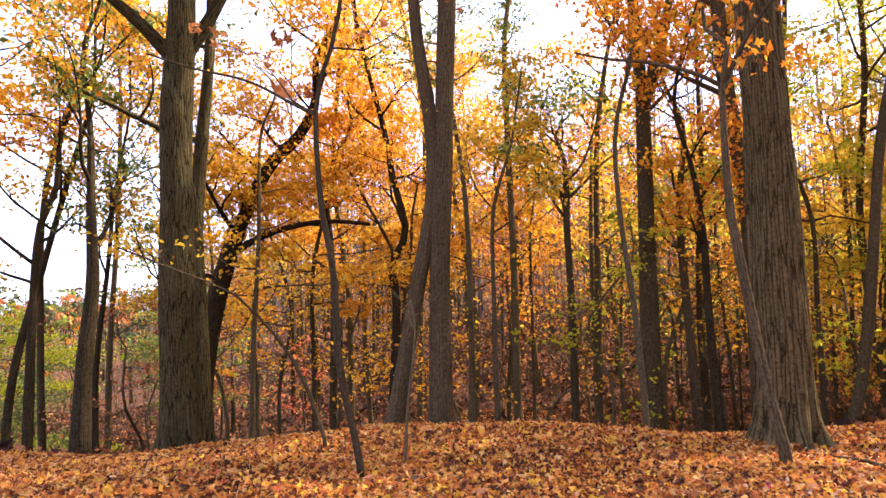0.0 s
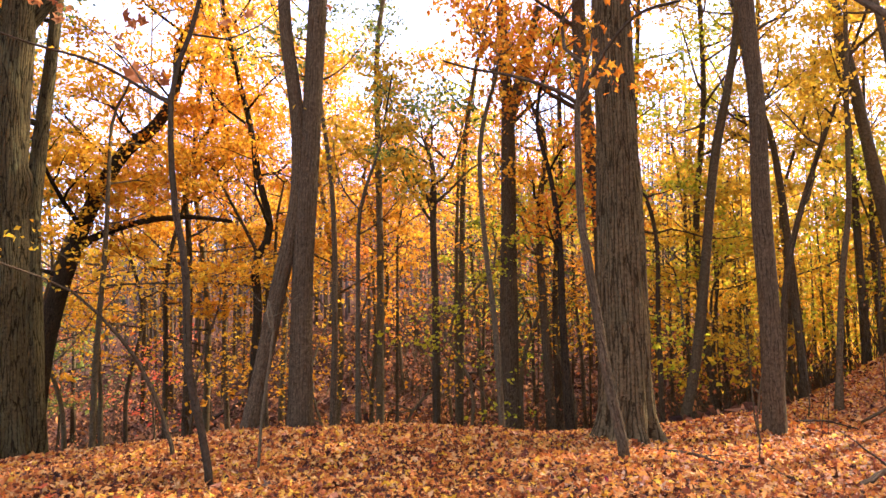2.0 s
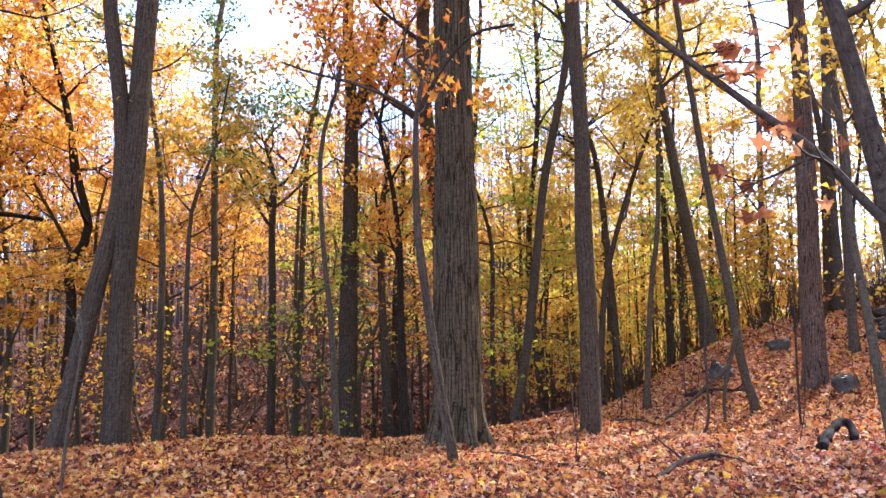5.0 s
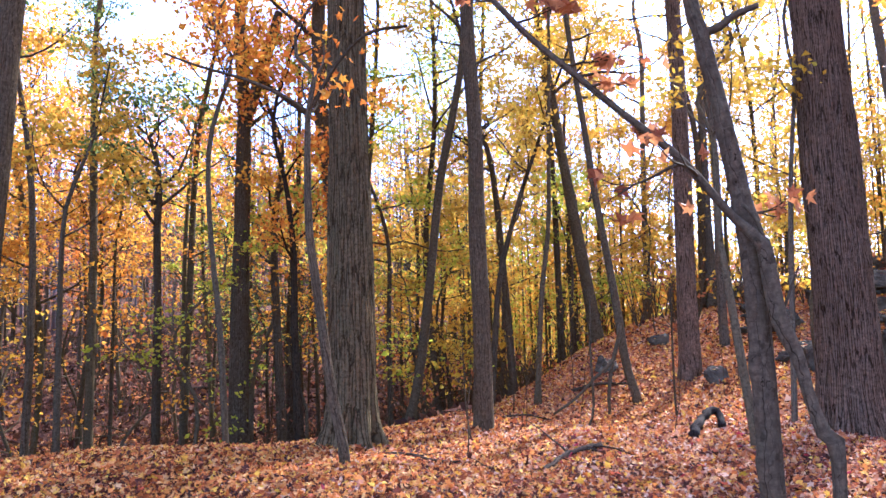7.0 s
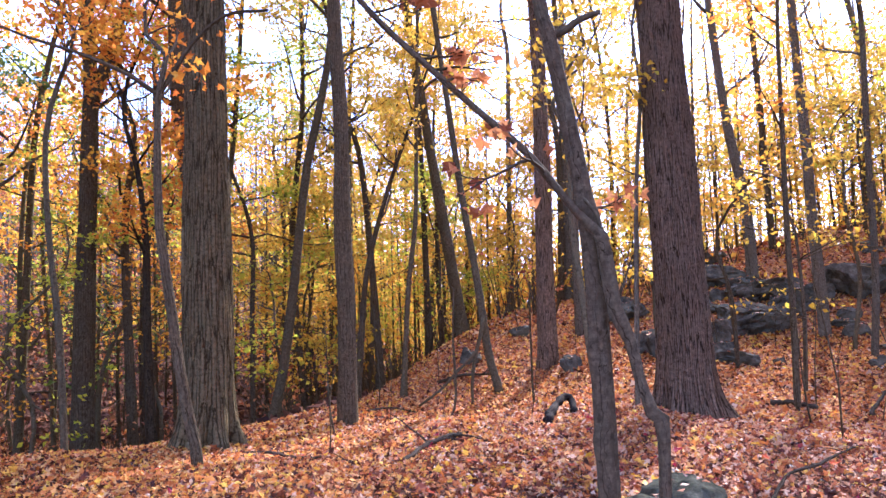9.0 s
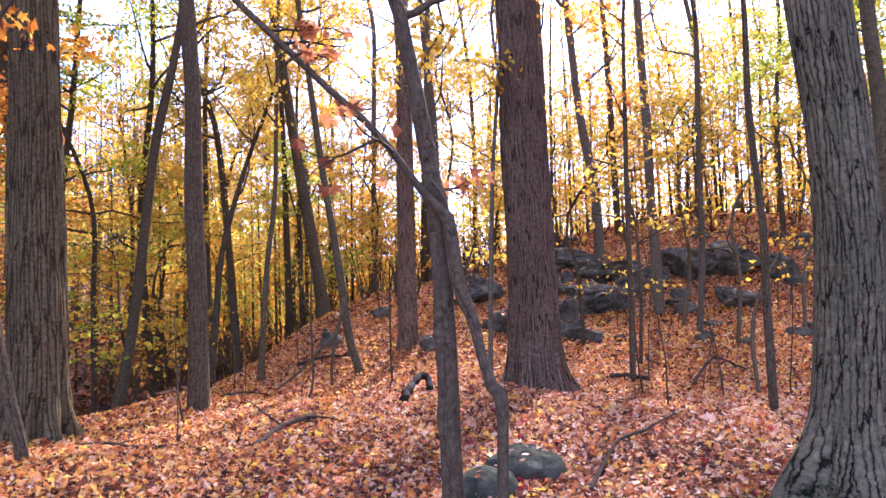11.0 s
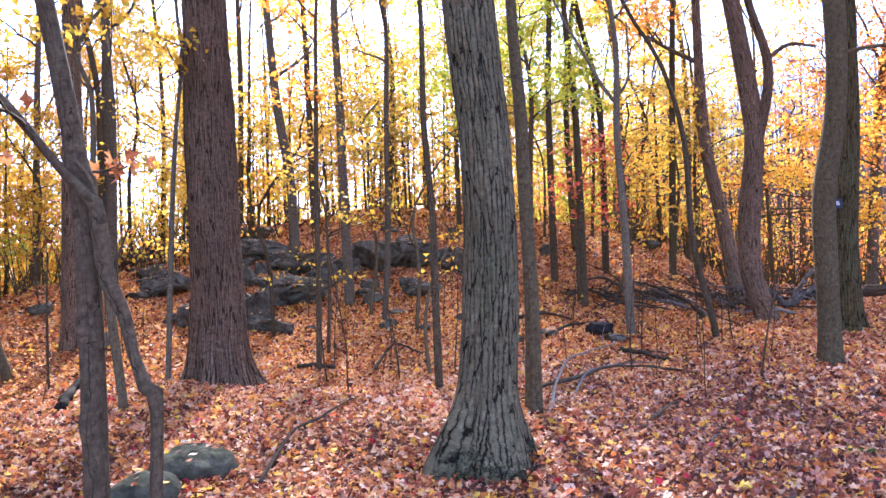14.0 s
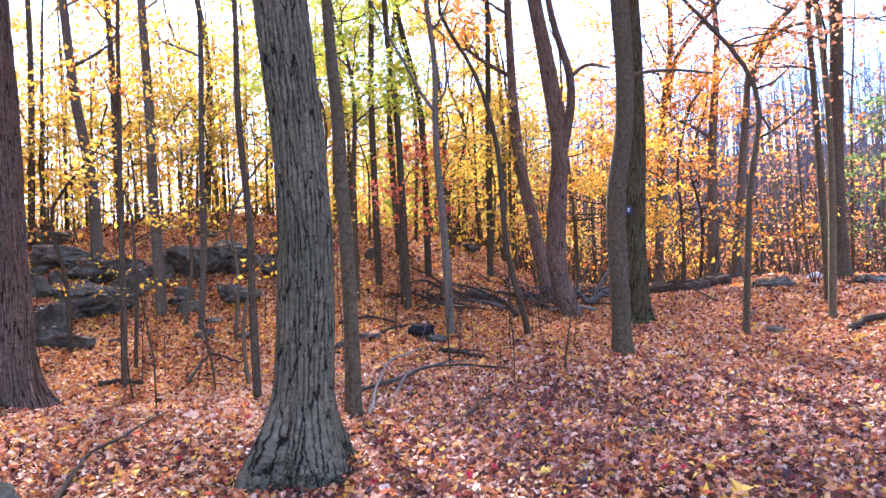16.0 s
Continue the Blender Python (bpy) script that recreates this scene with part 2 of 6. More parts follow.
def floor_material(name, stops):
    """Matted leaves and soil under the loose litter."""
    m = Mat(name, 0.95)
    m.b.inputs["Specular IOR Level"].default_value = 0.05
    cell = m.node("TexVoronoi", Scale=16.0)
    m.link(m.coords((1, 1, 0.5)), cell.inputs["Vector"])
    tint = m.ramp(cell.outputs["Color"], stops)
    soil = m.ramp(m.noise(m.coords((1, 1, 1)), 0.45, 8.0), [(0.35, gray(0.0)), (0.65, gray(0.6))])
    m.colour(m.mix(0.2, m.mix(soil, tint, m.mix(0.5, tint, (0.055, 0.038, 0.028))), (0.045, 0.028, 0.02)))
    m.bump(m.mix(0.5, cell.outputs["Distance"], m.noise(m.coords((1, 1, 1)), 26.0, 6.0)), 1.0, 0.05)
    return m.m


FLOOR = floor_material("forest_floor", [(0.0, (0.10, 0.038, 0.020)), (0.3, (0.26, 0.092, 0.036)), (0.55, (0.42, 0.165, 0.056)), (0.75, (0.50, 0.245, 0.115)), (0.9, (0.56, 0.300, 0.070)), (1.0, (0.60, 0.40, 0.24))])
# darker copy of the floor, with the shade put into its colour
FLOOR_SHADED = floor_material("forest_floor_shaded", [(0.0, (0.035, 0.016, 0.010)), (0.3, (0.085, 0.034, 0.017)), (0.55, (0.145, 0.062, 0.028)), (0.75, (0.200, 0.098, 0.048)), (0.9, (0.250, 0.130, 0.040)), (1.0, (0.300, 0.190, 0.110))])

m = Mat("boulder_rock", 0.95)
m.b.inputs["Specular IOR Level"].default_value = 0.08
g1, g2 = m.noise(m.coords((1, 1, 1)), 3.0, 10.0, 0.7), m.noise(m.coords((1, 1, 1)), 22.0, 8.0)
col = m.ramp(g1, [(0.34, (0.022, 0.018, 0.012)), (0.5, (0.100, 0.086, 0.058)), (0.70, (0.235, 0.205, 0.142))])
col = m.mix(m.ramp(g2, [(0.45, gray(0)), (0.7, gray(0.5))]), col, (0.030, 0.030, 0.021))
col = m.mix(m.ramp(m.noise(m.coords((1, 1, 1)), 1.6, 6.0), [(0.5, gray(0)), (0.68, gray(0.55))]), col, (0.050, 0.058, 0.030))
m.colour(col)
m.bump(m.mix(0.5, g1, g2), 0.9, 0.05)
ROCK = m.m

m = Mat("mossy_rock", 0.95)
m.b.inputs["Specular IOR Level"].default_value = 0.06
g1, g2 = m.noise(m.coords((1, 1, 1)), 6.0, 9.0, 0.7), m.noise(m.coords((1, 1, 1)), 34.0, 6.0)
col = m.ramp(g1, [(0.36, (0.018, 0.017, 0.012)), (0.5, (0.052, 0.050, 0.032)), (0.66, (0.100, 0.092, 0.064))])
m.colour(m.mix(m.ramp(g2, [(0.45, gray(0)), (0.7, gray(0.6))]), col, (0.040, 0.046, 0.020)))
m.bump(m.mix(0.5, g1, g2), 0.8, 0.03)
MOSSY_ROCK = m.m

m = Mat("dark_stone", 0.9)
m.colour(m.ramp(m.noise(m.coords((1, 1, 1)), 14.0, 6.0), [(0.3, (0.006, 0.005, 0.004)), (0.7, (0.030, 0.025, 0.020))]))
DARK_STONE = m.m

m = Mat("pale_sunlit_stone", 0.9)
m.colour(m.ramp(m.noise(m.coords((1, 1, 1)), 9.0, 6.0), [(0.3, (0.50, 0.46, 0.38)), (0.7, (0.78, 0.74, 0.64))]))
PALE_STONE = m.m

m = Mat("moss_tuft", 0.9)
m.colour(m.ramp(m.node("NewGeometry").outputs["Random Per Island"], [(0, (0.03, 0.06, 0.012)), (1, (0.12, 0.17, 0.03))]))
MOSS = m.m
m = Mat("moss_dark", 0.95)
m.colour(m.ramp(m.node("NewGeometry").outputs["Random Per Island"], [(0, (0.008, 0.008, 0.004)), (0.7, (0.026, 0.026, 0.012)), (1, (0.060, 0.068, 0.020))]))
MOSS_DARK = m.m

m = Mat("marker_black", 0.6)
m.colour(m.ramp(m.noise(m.coords((1, 1, 1)), 60.0), [(0.3, (0.02, 0.025, 0.035)), (0.7, (0.05, 0.055, 0.07))]))
SIGN_DARK = m.m
m = Mat("marker_white", 0.6)
m.colour(m.ramp(m.noise(m.coords((1, 1, 1)), 80.0), [(0.3, gray(0.68)), (0.7, gray(0.82))]))
SIGN_WHITE = m.m


# ---- mesh helpers ----
def mesh_of(name, verts, faces, material, smooth_shade=True):
    """A mesh from arrays; faces is a list of index arrays, each (n, 3) or (n, 4)."""
    me = bpy.data.meshes.new(name)
    verts = np.asarray(verts, np.float32)
    faces = [np.asarray(f, np.int32) for f in faces if len(f)]
    loops = np.concatenate([f.ravel() for f in faces])
    sizes = np.concatenate([np.full(len(f), f.shape[1], np.int32) for f in faces])
    me.vertices.add(len(verts))
    me.vertices.foreach_set("co", verts.ravel())
    me.loops.add(len(loops))
    me.loops.foreach_set("vertex_index", loops)
    me.polygons.add(len(sizes))
    me.polygons.foreach_set("loop_start", np.concatenate([[0], np.cumsum(sizes)[:-1]]).astype(np.int32))
    me.polygons.foreach_set("loop_total", sizes)
    me.polygons.foreach_set("use_smooth", np.full(len(sizes), smooth_shade))
    for mat in material if isinstance(material, (list, tuple)) else [material]:
        me.materials.append(mat)
    me.update(calc_edges=True)
    return me


def piece(name, me, parent=None, label="", at=None):
    """A mesh object, under a thing or on its own."""
    ob = new(name, me)
    if parent is not None:
        ob.parent = parent
    if at is not None:
        ob.location = at
    return tagged(ob, label) if label else ob


def curve_points(ctrl, n):
    """A smooth line through the control points (Catmull-Rom), n points, evenly spaced."""
    c = np.asarray(ctrl, float)
    if len(c) == 2:
        return c[0] + np.linspace(0, 1, n)[:, None] * (c[1] - c[0])
    p = np.vstack([2 * c[0] - c[1], c, 2 * c[-1] - c[-2]])
    out = []
    for i in range(1, len(p) - 2):
        t = np.linspace(0, 1, 14, endpoint=False)[:, None]
        a, b, d, e = p[i - 1], p[i], p[i + 1], p[i + 2]
        out.append(0.5 * (2 * b + (d - a) * t + (2 * a - 5 * b + 4 * d - e) * t ** 2 + (3 * b - a - 3 * d + e) * t ** 3))
    out = np.vstack(out + [c[-1:]])
    s = np.concatenate([[0], np.cumsum(np.linalg.norm(np.diff(out, axis=0), axis=1))])
    u = np.linspace(0, s[-1], n)
    return np.stack([np.interp(u, s, out[:, k]) for k in range(3)], 1)


class Tubes:
    """Collects tapered tubes into one mesh."""

    def __init__(self):
        self.v, self.f, self.n, self.uv = [], [], 0, []

    def add(self, pts, rad, sides=6, ridge=None, away=None):
        pts, rad = np.asarray(pts, float), np.asarray(rad, float)
        n = len(pts)
        tan = np.gradient(pts, axis=0)
        tan /= np.linalg.norm(tan, axis=1)[:, None] + 1e-9
        ref = np.array([1.0, 0.0, 0.0]) if abs(tan[:, 0]).mean() < 0.8 else np.array([0.0, 1.0, 0.0])
        if away is not None:  # the seam of the bark lies on the far side
            ref = np.cross((away[0], away[1], 0.0), (0.0, 0.0, 1.0))
        u = np.cross(tan, ref)
        u /= np.linalg.norm(u, axis=1)[:, None]
        w = np.cross(tan, u)
        a = np.linspace(0, 2 * np.pi, sides, endpoint=False)
        ring = np.cos(a)[None, :, None] * u[:, None, :] + np.sin(a)[None, :, None] * w[:, None, :]
        rr = rad[:, None] * np.ones(sides)[None, :]
        if ridge is not None:
            rr = rr * ridge(pts, a)
        v = (pts[:, None, :] + ring * rr[:, :, None]).reshape(-1, 3)
        i, j = np.meshgrid(np.arange(n - 1), np.arange(sides), indexing="ij")
        k = (j + 1) % sides
        q = np.stack([i * sides + j, i * sides + k, (i + 1) * sides + k, (i + 1) * sides + j], -1).reshape(-1, 4)
        along = np.concatenate([[0], np.cumsum(np.linalg.norm(np.diff(pts, axis=0), axis=1))])
        shift = 3.7 * len(self.v)
        uv = np.stack([np.tile(a * float(np.median(rad)), n) + shift, np.repeat(along, sides), np.zeros(n * sides)], 1)
        self.f.append(q + self.n)
        if sides > 4:  # closed ends on all but the thinnest twigs
            tip = np.arange(sides)
            caps = np.stack([np.full(sides, n * sides), (n - 1) * sides + tip, (n - 1) * sides + (tip + 1) % sides], 1)
            foot = np.stack([np.full(sides, n * sides + 1), (tip + 1) % sides, tip], 1)
            v = np.vstack([v, pts[-1:] + tan[-1:] * rad[-1] * 0.5, pts[:1]])
            uv = np.vstack([uv, (shift, along[-1], 0), (shift, 0, 0)])
            self.f += [caps + self.n, foot + self.n]
        self.uv.append(uv)
        self.v.append(v)
        self.n += len(v)

    def mesh(self, name, mat):
        me = mesh_of(name, np.vstack(self.v), [np.vstack([np.zeros((0, k), int)] + [f for f in self.f if f.shape[1] == k]) for k in (3, 4)], mat)
        me.attributes.new("bark", "FLOAT_VECTOR", "POINT").data.foreach_set("vector", np.vstack(self.uv).astype(np.float32).ravel())
        return me


MAPLE = np.array([(0, 0), (0.44, 0.02), (0.26, 0.23), (0.50, 0.52), (0.20, 0.50), (0.0, 1.0), (-0.20, 0.50), (-0.50, 0.52), (-0.26, 0.23), (-0.44, 0.02)]) - (0, 0.4)


def leaf_arrays(rng, pos, size, flat=0.5, shape="simple", curl=0.25):
    """Leaves at the places given: vertices and triangles. flat: how level they lie, 0 to 1."""
    n = len(pos)
    nrm = rng.normal(size=(n, 3)) * (1 - flat) + np.array([0, 0, 1.0]) * flat
    nrm /= np.linalg.norm(nrm, axis=1)[:, None] + 1e-9
    d = rng.normal(size=(n, 3))
    d -= nrm * (d * nrm).sum(1)[:, None]
    d /= np.linalg.norm(d, axis=1)[:, None] + 1e-9
    e = np.cross(nrm, d)
    size = np.asarray(size)[:, None, None]
    if shape == "maple":
        o = np.vstack([[0, 0.0], MAPLE])
        up = curl * (rng.normal(size=(n, len(o))) * 0.35 + np.abs(o[:, 0])[None] * 0.8 * rng.normal(size=(n, 1)) + (o[:, 1] ** 2)[None] * 1.2 * rng.normal(size=(n, 1)))
        k = np.arange(1, len(o))
        t = np.stack([np.zeros(len(k), int), k, np.roll(k, -1)], 1)
    else:
        o = np.array([(0, -0.5), (0.33, 0.02), (0, 0.55), (-0.33, 0.02)])
        up = curl * np.array([0, 1, 0.0, 1])[None] * rng.normal(size=(n, 1))
        t = np.array([(0, 1, 2), (0, 2, 3)])
    v = pos[:, None, :] + size * (o[None, :, 0:1] * e[:, None] + o[None, :, 1:2] * d[:, None] + up[:, :, None] * nrm[:, None])
    f = (np.arange(n)[:, None, None] * len(o) + t[None]).reshape(-1, 3)
    return v.reshape(-1, 3), f


# ---- ground ----
def smooth(a, b, v):
    v = np.clip((v - a) / (b - a), 0.0, 1.0)
    return v * v * (3 - 2 * v)


def height(x, y):
    """The lie of the land: a level bank, a ravine beyond its crest, a rocky knoll, wooded hills far off."""
    x, y = np.asarray(x, float), np.asarray(y, float)
    r, az = np.hypot(x, y), np.degrees(np.arctan2(x, y))
    over = np.maximum(x - 3.0, 0.0)
    crest = 8.85 + 0.34 * over - 0.1 * np.minimum(over, 4) - 0.12 * np.clip(-x - 1, 0, 8)
    left = smooth(0.5, 4.5, -x)
    beyond = (y - crest - 2.2 * left) / 1.06
    ravine = -3.0 * smooth(-0.8, 8, beyond) - 0.3 * smooth(-0.8, 1.5, beyond)
    bank = 0.28 * smooth(9, 13.5, r) * smooth(34, 56, az) * (1 - smooth(-2, 3, beyond)) * (1 - smooth(98, 104, az) * smooth(12, 14, r))
    u, w = (x - 23.5) * 0.97 + (y - 6.0) * 0.25, (y - 6.0) * 0.97 - (x - 23.5) * 0.25
    bank = bank + 0.5 * smooth(10.5, 15.5, r) * np.exp(-((az - 48) / 8) ** 2) * (1 - smooth(-1, 5, beyond)) + 0.35 * smooth(13, 19, r) * np.exp(-((az - 96) / 10) ** 2) + 0.45 * smooth(15.5, 21, r) * np.exp(-((az - 95) / 6) ** 2)
    knoll = 3.0 * np.exp(-u * u / 62 - w * w / 75)
    south = 0.65 * smooth(11.5, 15.5, r) * smooth(99, 124, az) - 3.2 * smooth(19.5, 36, r) * smooth(88, 103, az)
    back = -7.0 * smooth(25, 42, r) * smooth(30, 50, az) * (1 - smooth(84, 100, az))
    rise = np.interp(az, (-180, -90, -40, -24, -8, 5, 22, 40, 56, 78, 90, 106, 125, 180), (10, 6, 1, 3, 14, 18, 19, 14, 6, 8, 18, 22, 21, 10)) / 100
    run = 14 + 14 * smooth(36, 60, az)
    hills = rise * (np.sqrt((np.clip(r, 0, 125) - run) ** 2 + 30) + np.clip(r, 0, 125) - run) / 2 - rise * 0.5
    rough = 0.05 * np.sin(0.9 * x + 1.3) * np.sin(0.8 * y - 0.4) + 0.03 * np.sin(2.3 * x - 0.9 * y) + 0.25 * smooth(14, 40, r) * np.sin(0.33 * x + 1) * np.sin(0.29 * y)
    dip = -0.30 * smooth(5.6, 8.3, r) * smooth(15, 24, az) * (1 - smooth(38, 47, az)) - 0.35 * np.exp(-((az - 47) / 8) ** 2 - ((r - 12.2) / 2.0) ** 2)
    dip = dip - 0.24 * np.exp(-((r - 11) / 2.2) ** 2) * smooth(60, 70, az) * (1 - smooth(80, 90, az)) + 0.15 * np.exp(-((az - 109) / 8) ** 2 - ((r - 9.5) / 2) ** 2)
    dip = dip - 0.13 * smooth(4.5, 6.6, r) * (1 - smooth(8.8, 10.5, r)) * smooth(-17, -8, az) * (1 - smooth(15, 24, az))
    dip = dip - 0.05 * smooth(5.8, 8.5, r) * smooth(8, 16, -az) * (1 - smooth(45, 60, -az))
    for cx, cy, dz, wide in ((9.3, 8.6, -0.44, 1.25), (-1.5, 8.2, -0.16, 0.8), (14.3, 3.9, -0.46, 2.3), (-0.4, 9.9, 0.22, 1.3), (7.0, 0.0, 0.10, 0.9), (-0.7, 6.3, 0.10, 1.0), (11.8, -2.3, -0.12, 1.3), (5.4, 0.2, -0.06, 0.8)):
        dip = dip + dz * np.exp(-((x - cx) ** 2 + (y - cy) ** 2) / (2 * wide * wide))
    tilt = -0.13 * left * np.clip(y - 6.2, 0, 6)
    return tilt + dip + ravine + bank + knoll + south + back + hills + rough


def ground_mesh():
    rad = np.concatenate([np.arange(0.25, 24, 0.25), np.geomspace(24, 3000, 90)])
    ang = np.radians(np.arange(-180, 180, 1.0))
    R, A = np.meshgrid(rad, ang, indexing="ij")
    x, y = (R * np.sin(A)).ravel(), (R * np.cos(A)).ravel()
    v = np.vstack([np.stack([x, y, height(x, y)], 1), [[0, 0, float(height(0, 0))]]])
    n, k = len(rad), len(ang)
    i, j = np.meshgrid(np.arange(n - 1), np.arange(k), indexing="ij")
    q = np.stack([i * k + j, (i + 1) * k + j, (i + 1) * k + (j + 1) % k, i * k + (j + 1) % k], -1).reshape(-1, 4)
    j = np.arange(k)
    t = np.stack([np.full(k, n * k), j, (j + 1) % k], 1)
    me = mesh_of("ground", v, [t, q], [FLOOR, FLOOR_SHADED])
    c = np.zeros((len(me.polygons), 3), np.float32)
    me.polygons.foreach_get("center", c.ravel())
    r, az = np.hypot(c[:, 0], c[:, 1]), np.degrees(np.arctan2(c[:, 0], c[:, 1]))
    # shade-dark floor in the ravine, far off, and in gaps of near litter
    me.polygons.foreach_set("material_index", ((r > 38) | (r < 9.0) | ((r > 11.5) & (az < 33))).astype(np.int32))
    return me


tagged(piece("ground", ground_mesh()), "leaf-covered woodland floor sloping into a ravine", "ground", kind="structure")


def litter(name, seed, r0, r1, count, size, shape, lift, az0=-48, az1=138, shaded=False):
    rng = np.random.default_rng(seed)
    az = np.radians(rng.uniform(az0, az1, count))
    r = np.sqrt(rng.uniform(r0 ** 2, r1 ** 2, count))
    x, y = r * np.sin(az), r * np.cos(az)
    pos = np.stack([x, y, height(x, y) + rng.uniform(0.004, lift, count)], 1)
    v, f = leaf_arrays(rng, pos, size * rng.lognormal(0, 0.30, count), 0.60, shape, 0.26)
    # more orange leaves where the ground is sunlit; the tint paints the light
    warm = rng.uniform(0, 1, count) < np.maximum(1 - 0.86 * smooth(8, 82, np.degrees(az)), 0.88 * smooth(7.5, 12.5, r) * (1 - 0.6 * smooth(98, 112, np.degrees(az))))
    # right foreground: its shade is put into the leaf colour
    dimmed = (rng.uniform(0, 1, count) < 0.42 * smooth(84, 104, np.degrees(az)) * (1 - smooth(8, 11, r))) & ~warm
    me = mesh_of(name, v, [f], [LITTER_SHADED] * 3 if shaded else [LITTER, LITTER_ORANGE, LITTER_MAUVE], False)
    me.polygons.foreach_set("material_index", np.repeat(np.where(dimmed, 2, warm), len(f) // count).astype(np.int32))
    tagged(piece(name, me), "dark leaves on the far slopes, shade in their colour" if shaded else "fallen maple and oak leaves, russet, tan and yellow", "leaf litter", kind="stuff")


litter("leaf_litter", 1, 3.6, 9.5, 54000, 0.049, "maple", 0.055)
litter("leaf_litter", 6, 2.0, 9.5, 80000, 0.047, "simple", 0.04)
litter("leaf_litter", 2, 9.0, 15.5, 150000, 0.060, "simple", 0.04)
litter("leaf_litter", 7, 15.0, 22.0, 105000, 0.078, "simple", 0.05)
litter("leaf_litter", 3, 21.0, 34.0, 30000, 0.17, "simple", 0.07, 36)
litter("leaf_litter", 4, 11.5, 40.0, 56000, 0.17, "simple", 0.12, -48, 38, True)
litter("leaf_litter", 8, 0.1, 2.4, 9000, 0.047, "simple", 0.04, -180, 180)
litter("leaf_litter", 9, 2.2, 9.0, 36000, 0.055, "simple", 0.04, 137, 313)
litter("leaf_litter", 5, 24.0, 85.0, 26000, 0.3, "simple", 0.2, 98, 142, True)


# ---- trees ----
def grow(rng, p, d, length, r, n=6, curl=0.3, rise=0.12):
    """A branch that wanders and rises: points and radii."""
    pts, d = [np.array(p, float)], np.array(d, float)
    for _ in range(n):
        d = d + rng.normal(size=3) * curl * 0.5 + np.array([0, 0, rise])
        d /= np.linalg.norm(d)
        pts.append(pts[-1] + d * length / n)
    return np.array(pts), r * np.linspace(1, 0.25, n + 1)


def ridges(rng, lobes, flare, depth, knots=(), wavy=1.0):
    """Root flare with buttresses, and shallow furrows up the trunk."""
    ph, ph2 = rng.uniform(0, 6.3), rng.uniform(0, 6.3, 4)

    def f(pts, a):
        z = np.maximum(pts[:, 2] - pts[0, 2] - 0.2, -0.05)[:, None]
        foot = (0.42 + 0.3 * wavy) * np.exp(-z / 0.16) + (0.58 - 0.3 * wavy) * np.exp(-(z / (0.5 + 0.25 * min(wavy, 0.0))) ** 2)
        butt = 1 + flare * foot * (0.55 + wavy * (0.45 * np.cos(lobes * a + ph)[None] + 0.25 * np.cos((lobes + 2) * a + ph2[0])[None]))
        fur = depth * (np.sin(15 * a + 1.6 * np.sin(2.1 * z + ph2[1]))[:, :] + 0.7 * np.sin(23 * a + 2.2 * np.sin(1.3 * z + ph2[2])) + 0.5 * np.sin(9 * z + 7 * a + ph2[3]))
        swell = 0.035 * np.sin(2.2 * z + 2 * a[None] + ph2[0])
        lump = 0.0
        for kz, ka, ks in knots:  # height, angle from the far side (None: all round), size
            da = 0.0 * a[None] if ka is None else np.abs((a[None] - ka + np.pi) % (2 * np.pi) - np.pi)
            lump = lump + ks * np.exp(-((z - kz) / 0.06) ** 2 - (da / 0.6) ** 2)
        return butt + fur + swell + lump

    return f


